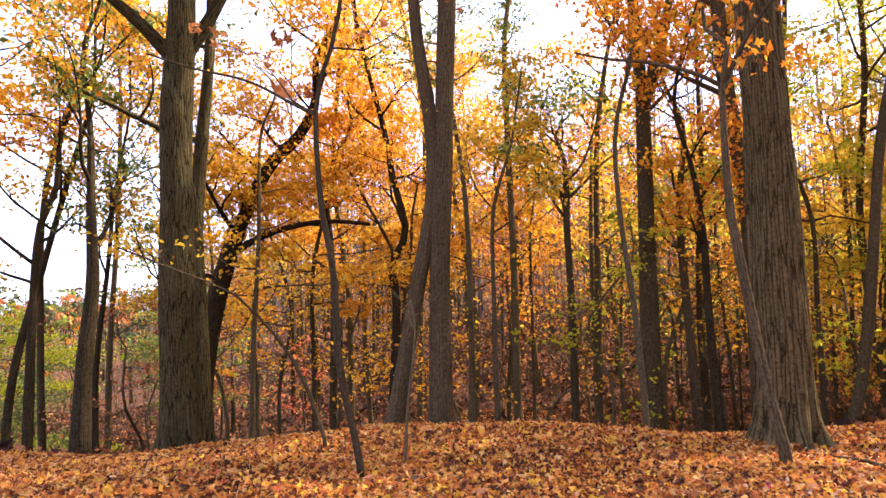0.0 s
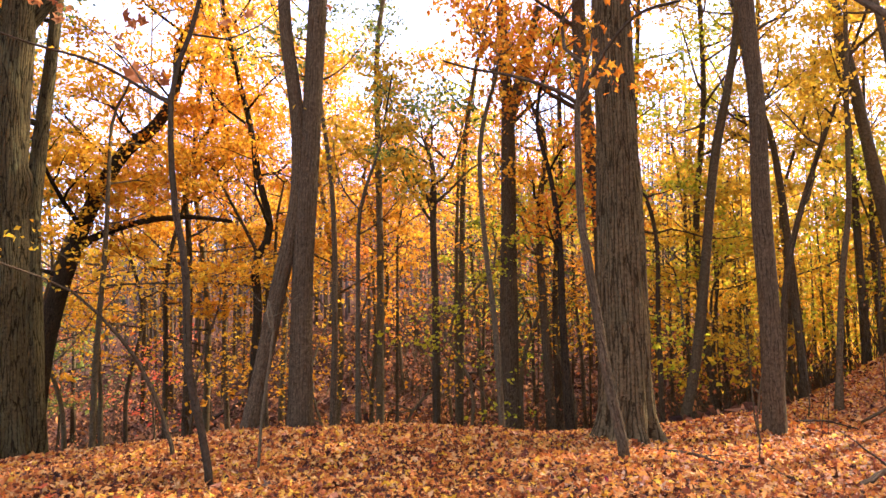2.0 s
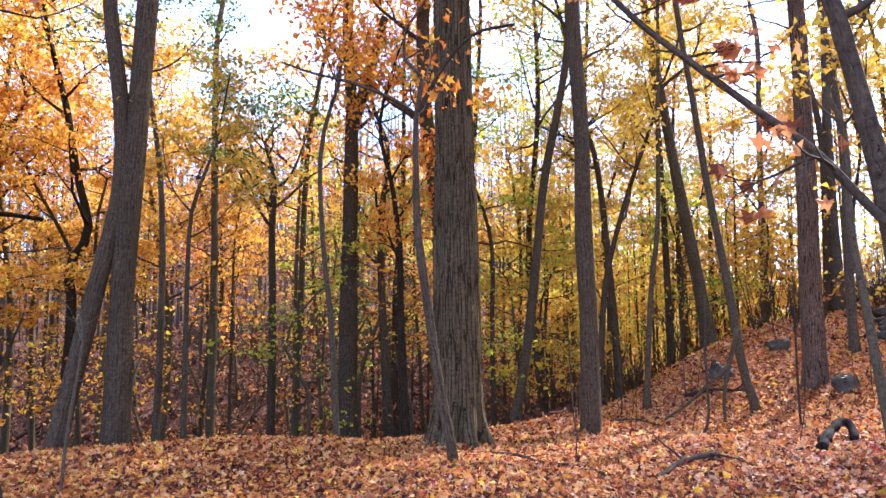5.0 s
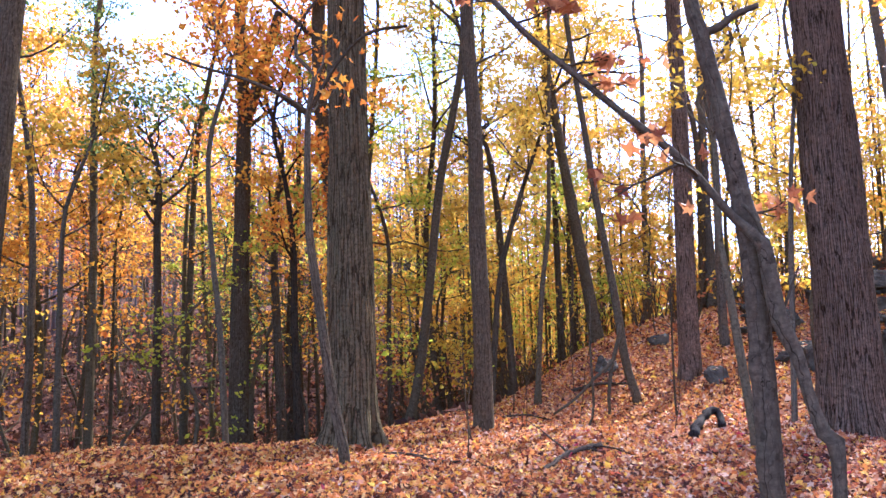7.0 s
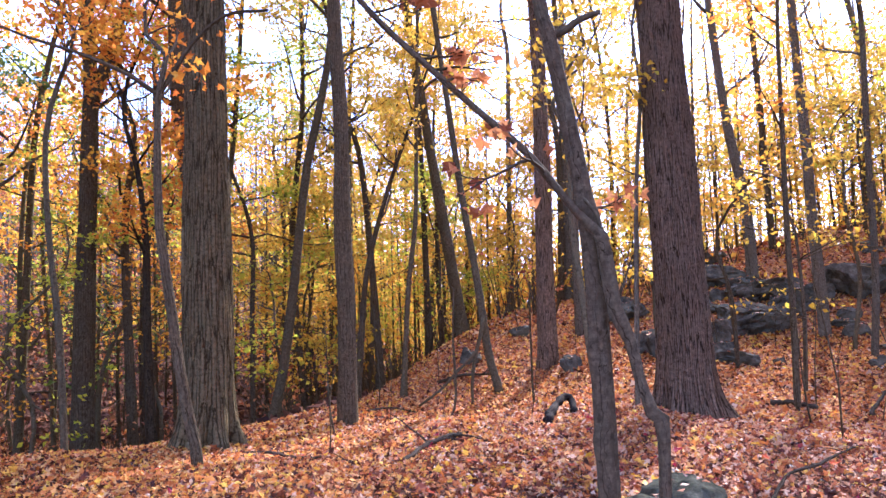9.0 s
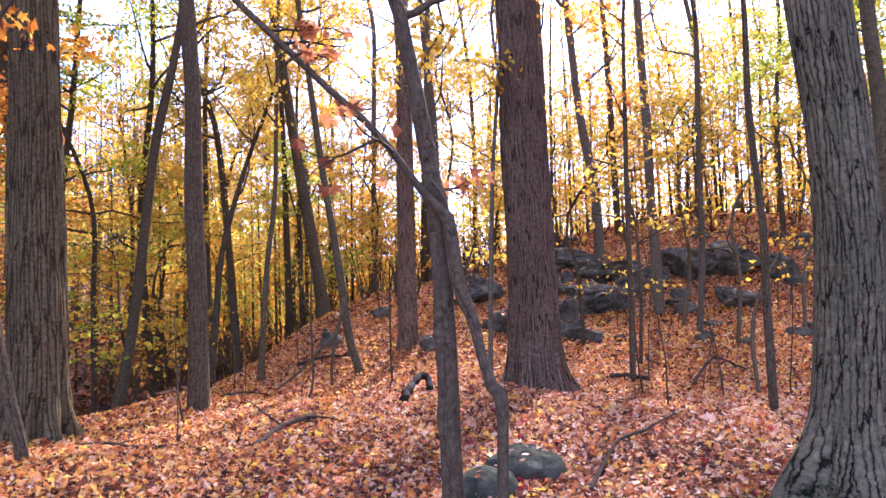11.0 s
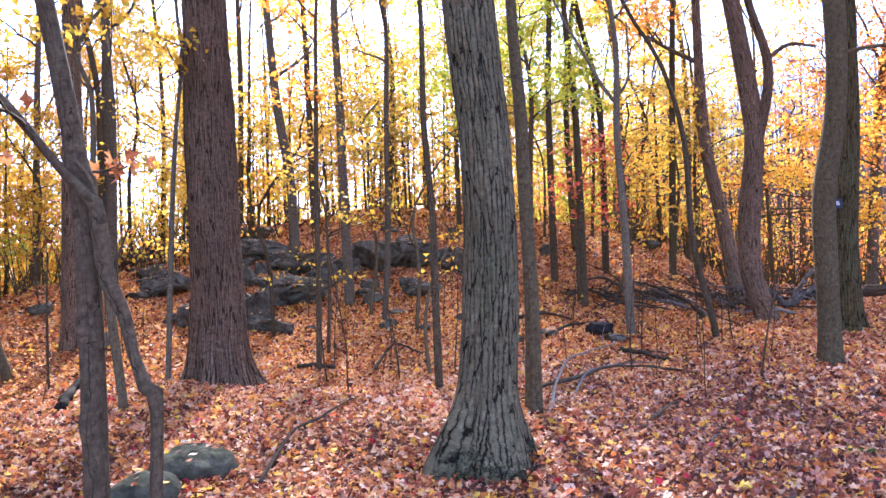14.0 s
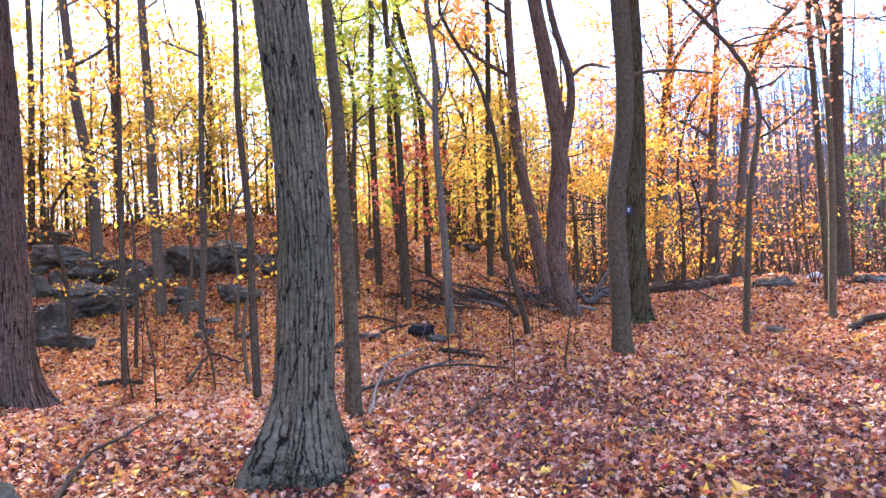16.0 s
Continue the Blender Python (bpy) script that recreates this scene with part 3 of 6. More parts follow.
def tree(name, label, x, y, path, r0, r1, top, bark, leaf="gold", limbs=14, low=0.4, reach=2.6, leaves=2200, size=0.10, spread=0.3, sides=14, flare=0.5, lobes=5, seed=0, shape="simple", up=0.35, flat=0.45, extra=(), furrow=0.0, category="tree", knots=(), wavy=1.0):
    """A tree: trunk along its path, limbs, twigs and a crown of single leaves. extra: limbs of their own, (points, r0, r1)."""
    rng = np.random.default_rng(seed + int(abs(x) * 131 + abs(y) * 717))
    z0 = float(height(x, y))
    root = tagged(new(name), label, category)
    root.location = (x, y, z0)
    ctrl = [(0, 0, -0.2), (0, 0, 0.0) if path[0][2] > 0.25 else (0, 0, -0.1)] + [tuple(p) for p in path]
    last, prev = np.array(path[-1], float), np.array(path[-2] if len(path) > 1 else (0, 0, 0), float)
    zs = last[2]
    if top > zs + 0.6:
        d = (last - prev) / np.linalg.norm(last - prev)
        d = d * 0.6 + np.array([0, 0, 0.4])
        for k in (1, 2, 3):
            q = last + d * (top - zs) * k / 3 + rng.normal(size=3) * (0.12, 0.12, 0) * k
            ctrl.append(tuple(q))
    n = int(max(14, min(150, top * (8 if len(knots) < 5 else 19)))) if sides > 16 else int(max(12, min(40, top * 3), 3.2 * len(path) if len(path) > 6 else 0))
    pts = curve_points(ctrl, n)
    z = pts[:, 2]
    rad = np.interp(z, (0.8, max(zs, 1.6), max(top, zs + 0.5) + 0.01), (r0, r1, max(0.012, r1 * 0.22)))
    tb = Tubes()
    tb.add(pts, rad, sides, ridges(rng, lobes, flare, furrow, knots, wavy) if sides >= 8 else None, (x, y))
    piece("trunk", tb.mesh("trunk", bark), root)
    for e in extra:
        lt = Tubes()
        ep = curve_points(e[0], 14) - np.array([x, y, z0])
        lt.add(ep, np.linspace(e[1], e[2], len(ep)), 8)
        piece("limb", lt.mesh("limb", bark), root)
    anchors, height_span, near = [], max(top - low, 0.5), math.hypot(x, y) < 9.6
    if top < 0.5:
        height_span = max(zs - low, 0.2)
    for k in range(limbs):
        br = Tubes()
        zz = low + height_span * ((k + rng.uniform(0, 0.9)) / limbs) ** 0.9
        i = int(np.clip(np.searchsorted(z, zz), 1, n - 1))
        a = rng.uniform(0, 2 * np.pi)
        d = np.array([math.cos(a), math.sin(a), up + rng.uniform(-0.15, 0.35)])
        ln = reach * (1.0 - 0.5 * (zz - low) / height_span) * rng.uniform(0.55, 1.15)
        lp, lr = grow(rng, pts[i], d, ln, min(rad[i] * 0.55, 0.012 + 0.018 * ln), 6, 0.3, 0.12 if up > 0.1 else 0.04)
        br.add(lp, lr, 5)
        twigs = []
        for _ in range(4):
            b = rng.integers(2, 7)
            sd = (lp[b] - lp[b - 1]) / np.linalg.norm(lp[b] - lp[b - 1]) + rng.normal(size=3) * (0.7, 0.7, 0.3)
            sp, sr = grow(rng, lp[b], sd / np.linalg.norm(sd), ln * rng.uniform(0.25, 0.5), lr[b] * 0.7, 4, 0.4, 0.03)
            tw = Tubes() if near else br
            tw.add(sp, np.maximum(sr, 0.004), 4 if near else 3)
            anchors += [sp[2], sp[3], sp[4]]
            td = rng.normal(size=3) * (1, 1, 0.35) + sd
            tp, tr = grow(rng, sp[2], td / np.linalg.norm(td), ln * 0.2, max(sr[2] * 0.6, 0.003), 3, 0.4, 0.0)
            tw.add(tp, np.maximum(tr, 0.003), 3)
            anchors += [tp[2], tp[3]]
            twigs.append(tw)
        anchors += [lp[4], lp[6]]
        limb = piece("limb", br.mesh("limb", bark), root)
        for tw in twigs if near else ():
            piece("twig", tw.mesh("twig", bark), limb)
    if leaves and anchors:
        an = np.array(anchors)
        if shape == "simple":
            leaves, size = int(leaves * 2.2), size * 0.79
        pick = an[rng.integers(0, len(an), leaves)]
        pos = pick + rng.normal(size=(leaves, 3)) * (spread * 0.75, spread * 0.75, spread * (0.12 if up < 0.1 else 0.22))
        v, f = leaf_arrays(rng, pos, size * rng.lognormal(0, 0.25, leaves), flat, shape, 0.3)
        piece("crown", mesh_of("crown", v, [f], LEAF[leaf], False), root, leaf + " autumn leaves")
    return root


# the wood goes on behind the viewer: unseen trees added to dim the foreground
for bx, by, bh in ((-3.2, -4.6, 17), (2.8, -6.8, 16), (-6.6, 0.4, 16), (-6.2, 5.6, 15), (-8.4, -5.0, 17), (-1.5, -10.5, 18), (6.2, -9.8, 16), (3.6, -11.6, 17), (-11.5, 2.0, 17), (9.5, -11.0, 15)):
    tree('oak_tree', 'unseen oak added behind the viewer, amber crown giving shade', bx, by, [(0.05, 0.04, 3.0), (-0.06, 0.08, 6.0)], 0.2, 0.15, bh, BARK_DARK, leaf="amber", low=7.5, leaves=2600, sides=12, limbs=13, reach=4.2, size=0.14, spread=0.5)

# the trees that stand by themselves: foot, line of the trunk, radii, height
tree('oak_tree', 'tall oak with mossy ridged bark beside the ravine', -3.78, 9.89, [(-0.04, -0.01, 1.53), (-0.07, -0.03, 3.18), (-0.09, -0.04, 4.86), (-0.04, -0.01, 6.61)], 0.265, 0.203, 17, BARK_MOSSY, leaf="green", low=6.2, leaves=2600, sides=48, flare=0.55, furrow=0.02, knots=((3.7, 4.5, 0.5), (3.55, 4.3, 0.45), (4.2, 2.4, 0.2)), limbs=9, reach=3.2, size=0.13, spread=0.45, extra=[([(-3.90, 9.84, 5.23), (-4.15, 9.74, 5.54), (-4.43, 9.61, 5.83), (-4.74, 9.46, 6.11)], 0.115, 0.080), ([(-3.81, 9.88, 5.24), (-3.64, 9.94, 5.57), (-3.45, 10.01, 5.94), (-3.26, 10.07, 6.37)], 0.115, 0.088)])
tree('oak_tree', 'oak trunk with a mossy sunlit side behind another oak', -4.22, 12.28, [(-0.11, -0.04, 2.13), (-0.2, -0.07, 4.26), (-0.16, -0.06, 5.61)], 0.184, 0.119, 15, BARK_MOSSY, leaf="amber", low=6.0, leaves=1500, sides=24, furrow=0.02, limbs=9, reach=3.2, size=0.13, spread=0.45)
tree('leaning_tree', 'dark leaning tree with a long crooked crown', -5.26, 14.57, [(0.23, 0.08, 3.19), (0.68, 0.23, 5.38), (1.37, 0.43, 7.16), (2.1, 0.6, 8.03)], 0.220, 0.129, 11, BARK_BACKLIT, leaf="gold", low=4.5, limbs=12, reach=3.0, leaves=2600, extra=[([(-4.69, 14.76, 2.61), (-4.12, 14.93, 3.05), (-3.29, 15.14, 3.37), (-2.43, 15.30, 3.48), (-1.61, 15.41, 3.41)], 0.091, 0.039)])
tree('hickory_tree', 'tall gray hickory at the edge of the ravine', -0.03, 9.79, [(0.02, 0.0, 2.27), (0.12, 0.0, 4.35), (0.22, -0.0, 6.5)], 0.160, 0.132, 18, BARK_DARK, leaf="gold", low=6.6, leaves=800, sides=28, flare=0.35, limbs=9, reach=3.2, size=0.13, spread=0.45)
tree('crooked_tree', 'crooked gray tree that leans against its neighbour', -0.71, 9.77, [(0.33, 0.02, 1.76), (0.6, 0.03, 3.23), (0.61, 0.03, 4.32), (0.44, 0.02, 5.61), (0.37, 0.02, 6.48)], 0.116, 0.090, 15, BARK_DARK, leaf="green", low=5.8, leaves=1500, sides=20, flare=0.3, limbs=9, reach=3.2, size=0.13, spread=0.45)
tree('sapling', 'slender dark sapling with a forked top', -0.75, 6.35, [(-0.06, -0.01, 0.38), (-0.2, -0.03, 1.05), (-0.24, -0.03, 1.89), (-0.35, -0.05, 2.53), (-0.39, -0.06, 3.5), (-0.23, -0.03, 4.11), (-0.14, -0.02, 4.62)], 0.037, 0.019, 6.2, BARK_YOUNG, leaf="brown", low=3.3, limbs=5, reach=1.6, leaves=160, size=0.1, sides=9, flare=0.1, shape="maple", extra=[([(-1.14, 6.29, 3.34), (-1.34, 6.25, 3.44), (-1.74, 6.15, 3.64), (-2.21, 5.99, 3.72), (-2.56, 5.85, 3.81)], 0.016, 0.008)])
tree('bent_sapling', 'bare sapling bent over in an arch', -1.36, 8.08, [(-0.19, -0.03, 0.62), (-0.44, -0.09, 1.15), (-0.81, -0.18, 1.62), (-1.11, -0.27, 1.89), (-1.63, -0.46, 2.12), (-2.16, -0.69, 2.36)], 0.024, 0.010, 0, BARK_DARK, leaf="yellow", low=1.2, limbs=4, reach=0.9, leaves=90, size=0.08, sides=8, flare=0.1)
tree('sapling', 'thin bare whip of a sapling', -0.38, 6.88, [(0.03, 0.0, 0.53), (0.12, 0.01, 1.32), (0.07, 0.0, 1.63)], 0.017, 0.012, 0, BARK_PALE, low=0.8, limbs=3, reach=0.7, leaves=0, sides=6, flare=0)
tree('forked_tree', 'dark gray tree that forks high up', 3.97, 13.01, [(0.0, -0.0, 2.73), (0.03, -0.01, 5.24), (0.04, -0.01, 7.15), (-0.04, 0.01, 8.53)], 0.199, 0.113, 16, BARK_DARK, leaf="amber", low=8.2, leaves=1000, limbs=14, reach=2.6, size=0.11, spread=0.4, sides=20, flare=0.3, extra=[([(4.04, 12.99, 5.31), (4.22, 12.93, 5.97), (4.38, 12.88, 6.63), (4.64, 12.79, 7.61)], 0.125, 0.079), ([(4.12, 12.96, 5.24), (4.45, 12.85, 5.54), (4.81, 12.73, 5.88)], 0.045, 0.023)])
tree('sapling', 'thin pale stem at the edge of the ravine', 2.75, 9.30, [(-0.09, 0.03, 1.61), (-0.22, 0.06, 2.87), (-0.26, 0.07, 4.07), (-0.1, 0.03, 4.87)], 0.045, 0.028, 6.5, BARK_PALE, leaf="orange", low=4.0, limbs=6, reach=1.4, leaves=400, sides=8, flare=0.1)
tree('hickory_tree', 'big shagbark hickory with spreading roots', 3.97, 7.97, [(0.01, -0.0, 1.18), (-0.01, 0.0, 2.51), (-0.02, 0.01, 4.23), (-0.04, 0.02, 5.29)], 0.310, 0.240, 19, BARK_SHAG, leaf="gold", low=7, leaves=1200, sides=80, flare=0.72, lobes=7, furrow=0.03, limbs=9, reach=3.2, size=0.13, spread=0.45)
tree('sapling', 'leaning dark sapling with a forked top', 3.15, 6.30, [(-0.15, 0.07, 0.82), (-0.26, 0.11, 1.68), (-0.35, 0.15, 2.42), (-0.36, 0.15, 3.61)], 0.055, 0.032, 4.9, BARK_DARK, leaf="orange", low=3.1, limbs=5, reach=1.2, leaves=80, size=0.09, sides=10, flare=0.15, shape="maple", extra=[([(2.79, 6.45, 3.6), (2.55, 6.54, 3.77), (2.18, 6.66, 3.92), (1.75, 6.76, 4.01), (1.45, 6.82, 4.1)], 0.026, 0.011), ([(2.79, 6.45, 3.6), (2.95, 6.39, 3.91), (3.08, 6.33, 4.16), (3.36, 6.2, 4.48), (3.73, 6.0, 4.57)], 0.026, 0.015)])
tree('oak_tree', 'dark oak partly hidden behind the hickory', 5.25, 11.35, [(-0.01, 0.0, 3.49), (-0.1, 0.05, 4.86), (-0.25, 0.11, 6.16), (-0.3, 0.13, 7.7)], 0.156, 0.125, 15, BARK_DARK, leaf="amber", low=4.2, leaves=2600, limbs=14, reach=2.4, size=0.12, spread=0.4, sides=16)
tree('leaning_tree', 'slender tree leaning over the slope', 6.41, 10.89, [(0.21, -0.12, 1.06), (0.39, -0.24, 2.68), (0.58, -0.36, 4.61), (0.83, -0.52, 6.05), (0.99, -0.64, 7.31)], 0.089, 0.068, 13, BARK_SMOOTH, leaf="yellow", low=6.5, limbs=12, reach=2.6, leaves=1800, sides=12, flare=0.2)
tree('maple_tree', 'straight dark maple at the edge of the bank', 6.08, 8.03, [(0.0, -0.0, 1.61), (-0.03, 0.02, 2.8), (-0.03, 0.02, 4.42), (-0.09, 0.07, 6.11)], 0.138, 0.100, 15, BARK_DARK, leaf="lime", low=7.0, leaves=3000, sides=20, flare=0.25, limbs=9, reach=3.2, size=0.13, spread=0.45)
tree('ravine_tree', 'dark slender tree in the ravine', -7.23, 11.97, [(0.02, 0.01, 3.04), (0.08, 0.05, 4.64), (0.29, 0.17, 5.37)], 0.093, 0.053, 9, BARK_BACKLIT, leaf="gold", low=3.5, leaves=1500, limbs=12, reach=2.2)
tree('ravine_tree', 'dark tree with a wide forked crown in the ravine', -6.01, 11.40, [(0.03, 0.02, 1.84), (0.12, 0.06, 3.15), (0.08, 0.04, 4.31), (0.04, 0.02, 5.87)], 0.161, 0.048, 10, BARK_BACKLIT, leaf="green", low=3.0, leaves=1500, limbs=12, reach=2.4, up=0.9)
tree('ravine_tree', 'thin dark tree with sparse golden leaves in the ravine', -8.05, 12.6, [(0.1, 0.05, 2.2), (0.5, 0.2, 4.2), (0.9, 0.4, 6.2)], 0.085, 0.05, 11, BARK_BACKLIT, leaf="gold", low=3.6, leaves=1500, limbs=14, reach=2.6, up=0.5)
tree('ravine_tree', 'thin dark tree with sparse golden leaves in the ravine', -6.9, 13.8, [(-0.1, 0.0, 2.6), (0.1, 0.0, 4.8)], 0.075, 0.045, 10, BARK_BACKLIT, leaf="gold", low=4.2, leaves=1100, limbs=12, reach=2.2, up=0.6)
tree('ravine_tree', 'thin dark tree with a few green leaves in the ravine', -5.3, 13.4, [(0.06, 0.0, 2.4), (-0.05, 0.0, 4.6)], 0.06, 0.04, 9, BARK_BACKLIT, leaf="green", low=3.2, leaves=700, limbs=12, reach=1.8, up=0.6)
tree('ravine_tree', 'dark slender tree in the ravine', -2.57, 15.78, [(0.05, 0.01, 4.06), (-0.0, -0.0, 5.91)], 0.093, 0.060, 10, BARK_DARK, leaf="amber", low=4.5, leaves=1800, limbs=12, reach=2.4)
tree('crooked_tree', 'dark crooked tree with an S-shaped trunk', -1.19, 14.95, [(0.19, 0.01, 3.7), (0.12, 0.01, 4.82), (0.42, 0.03, 5.57), (0.17, 0.01, 6.72), (-0.03, -0.0, 7.88)], 0.119, 0.063, 12, BARK_BACKLIT, leaf="amber", low=5.5, leaves=2400, limbs=12, reach=2.6)
tree('ravine_tree', 'thin pale tree in the ravine', 0.86, 10.96, [(-0.01, 0.0, 2.14), (-0.0, 0.0, 3.6), (0.14, -0.01, 4.25)], 0.046, 0.028, 6, BARK_PALE, leaf="yellow", low=3, leaves=700, limbs=8, reach=1.5)
tree('ravine_tree', 'tall slender tree with small dark leaves', 1.67, 15.61, [(0.01, -0.0, 4.72), (-0.04, 0.0, 7.36), (-0.07, 0.01, 9.81), (0.07, -0.01, 11.19)], 0.098, 0.059, 14, BARK_SMOOTH, leaf="green", low=6.5, leaves=1500, limbs=18, reach=1.1, size=0.09, spread=0.2)
tree('ravine_tree', 'thin straight tree in the ravine', 2.22, 16.85, [(0.01, -0.0, 4.57), (0.03, -0.0, 5.98)], 0.050, 0.028, 8, BARK_DARK, leaf="amber", low=4, leaves=500, limbs=8, reach=1.3)
tree('ravine_tree', 'dark tree with a spreading crown of bare twigs', 2.63, 13.75, [(-0.0, 0.0, 3.13), (-0.04, 0.01, 4.97), (-0.02, 0.0, 5.9)], 0.088, 0.064, 7.5, BARK_DARK, leaf="green", low=4.6, leaves=900, limbs=14, reach=2.4, up=0.6)
tree('ravine_tree', 'slender gray tree in the ravine', 3.49, 15.62, [(0.11, -0.02, 4.32), (0.2, -0.05, 7.48), (0.45, -0.11, 9.35)], 0.093, 0.053, 12, BARK_SMOOTH, leaf="amber", low=6, leaves=1400, limbs=10, reach=1.8)
tree('ravine_tree', 'dark tree in the ravine', 4.89, 13.12, [(-0.11, 0.04, 2.35), (-0.19, 0.07, 4.32), (-0.17, 0.06, 5.21)], 0.099, 0.064, 9, BARK_DARK, leaf="amber", low=3.5, leaves=1200, limbs=11, reach=1.8)
tree('ravine_tree', 'dark slender tree in the ravine', 4.48, 11.14, [(-0.09, 0.03, 2.2), (-0.11, 0.04, 3.51), (-0.22, 0.09, 4.66)], 0.080, 0.045, 8, BARK_BACKLIT, leaf="orange", low=2.5, leaves=900, limbs=10, reach=1.5)
tree('crooked_tree', 'thin dark crooked tree on the slope', 7.96, 10.40, [(0.08, -0.06, 1.19), (0.19, -0.14, 2.48), (0.52, -0.4, 4.0), (0.88, -0.71, 5.31)], 0.065, 0.033, 8, BARK_DARK, leaf="yellow", low=3, leaves=700, limbs=10, reach=1.6)
tree('maple_tree', 'slender tree on the slope with yellow leaves', 10.16, 12.49, [(-0.1, 0.08, 2.39), (-0.3, 0.23, 5.36), (-0.61, 0.46, 6.76)], 0.093, 0.060, 13, BARK_DARK, leaf="yellow", low=4.5, leaves=2200, limbs=12, reach=2.4)
tree('maple_tree', 'slender gray tree on the slope', 8.64, 9.86, [(0.11, -0.09, 2.05), (0.23, -0.2, 3.34), (0.27, -0.24, 4.99)], 0.054, 0.038, 13, BARK_SMOOTH, leaf="yellow", low=7.2, leaves=2500, limbs=10, reach=2.8)
tree('maple_tree', 'dark straight tree on the slope', 12.37, 13.24, [(-0.04, 0.03, 3.42), (-0.08, 0.07, 6.15)], 0.098, 0.060, 13, BARK_DARK, leaf="yellow", low=4, leaves=2200, limbs=12, reach=2.4)
tree('maple_tree', 'dark slender tree on the slope', 13.99, 14.46, [(-0.06, 0.06, 2.9), (-0.05, 0.05, 4.56)], 0.083, 0.058, 12, BARK_DARK, leaf="gold", low=3.5, leaves=2200, limbs=12, reach=2.4)
tree('maple_tree', 'dark leaning maple with an orange-yellow crown', 11.82, 11.41, [(-0.17, 0.17, 1.72), (-0.4, 0.39, 3.76), (-0.56, 0.54, 5.3), (-0.81, 0.76, 7.59)], 0.150, 0.095, 14, BARK_SMOOTH, leaf="yellow", low=5, leaves=2600, limbs=12, reach=2.6, sides=14)
tree('leaning_tree', 'pale slender tree leaning over the slope', 9.65, 8.32, [(-0.13, 0.14, 0.7), (-0.23, 0.25, 1.92), (-0.42, 0.45, 3.8), (-0.53, 0.56, 5.1), (-0.71, 0.73, 7.1)], 0.079, 0.047, 10.5, BARK_PALE, leaf="yellow", low=5, leaves=900, limbs=9, reach=1.8, sides=10, flare=0.2, extra=[([(9.25, 8.31, 1.24), (9.22, 8.35, 0.95), (9.14, 8.43, 0.60), (8.91, 8.66, 0.29), (8.69, 8.87, -0.03), (8.40, 9.14, -0.31)], 0.036, 0.021), ([(9.23, 8.34, 1.00), (9.14, 8.43, 0.51), (9.09, 8.48, 0.02), (9.10, 8.47, -0.38)], 0.036, 0.026)])
tree('sapling', 'thin bare whip of a sapling on the slope', 6.91, 6.84, [(0.09, -0.08, 0.2), (0.09, -0.09, 0.58), (0.08, -0.08, 1.19), (0.1, -0.1, 1.81)], 0.020, 0.012, 0, BARK_DARK, low=0.9, limbs=3, reach=0.6, leaves=0, sides=6, flare=0)
tree('sapling', 'thin bare whip of a sapling on the slope', 8.42, 6.52, [(-0.01, 0.01, 0.31), (-0.01, 0.01, 1.2), (-0.0, 0.0, 1.86)], 0.018, 0.013, 0, BARK_DARK, low=0.9, limbs=3, reach=0.6, leaves=0, sides=6, flare=0)
tree('oak_tree', 'straight brown oak on the leafy slope', 10.69, 8.01, [(0.0, -0.01, 1.99), (0.02, -0.03, 4.1), (0.01, -0.01, 6.85)], 0.182, 0.132, 16, BARK_RIDGED, leaf="gold", low=7.5, leaves=2200, sides=24, flare=0.35, furrow=0.015, limbs=9, reach=3.2, size=0.13, spread=0.45)
tree('maple_tree', 'young gray maple with a knotted trunk', 3.63, 2.06, [(-0.01, 0.02, 1.34), (-0.03, 0.05, 2.0), (-0.08, 0.12, 2.58), (-0.14, 0.2, 3.15), (-0.16, 0.23, 3.32)], 0.063, 0.043, 7.5, BARK_YOUNG, leaf="orange", low=4.0, limbs=6, reach=1.4, leaves=260, size=0.1, sides=28, flare=0.2, shape="maple", knots=((2.08, 2.6, 0.75), (2.02, 4.2, 0.5), (1.25, 2.2, 0.35), (0.75, 2.4, 0.4), (2.6, 3.6, 0.25), (1.6, 4.0, 0.2), (3.0, 2.3, 0.3)), extra=[([(3.50, 2.26, 3.06), (3.55, 2.18, 3.08), (3.61, 2.11, 3.14), (3.67, 2.01, 3.17)], 0.027, 0.017)])
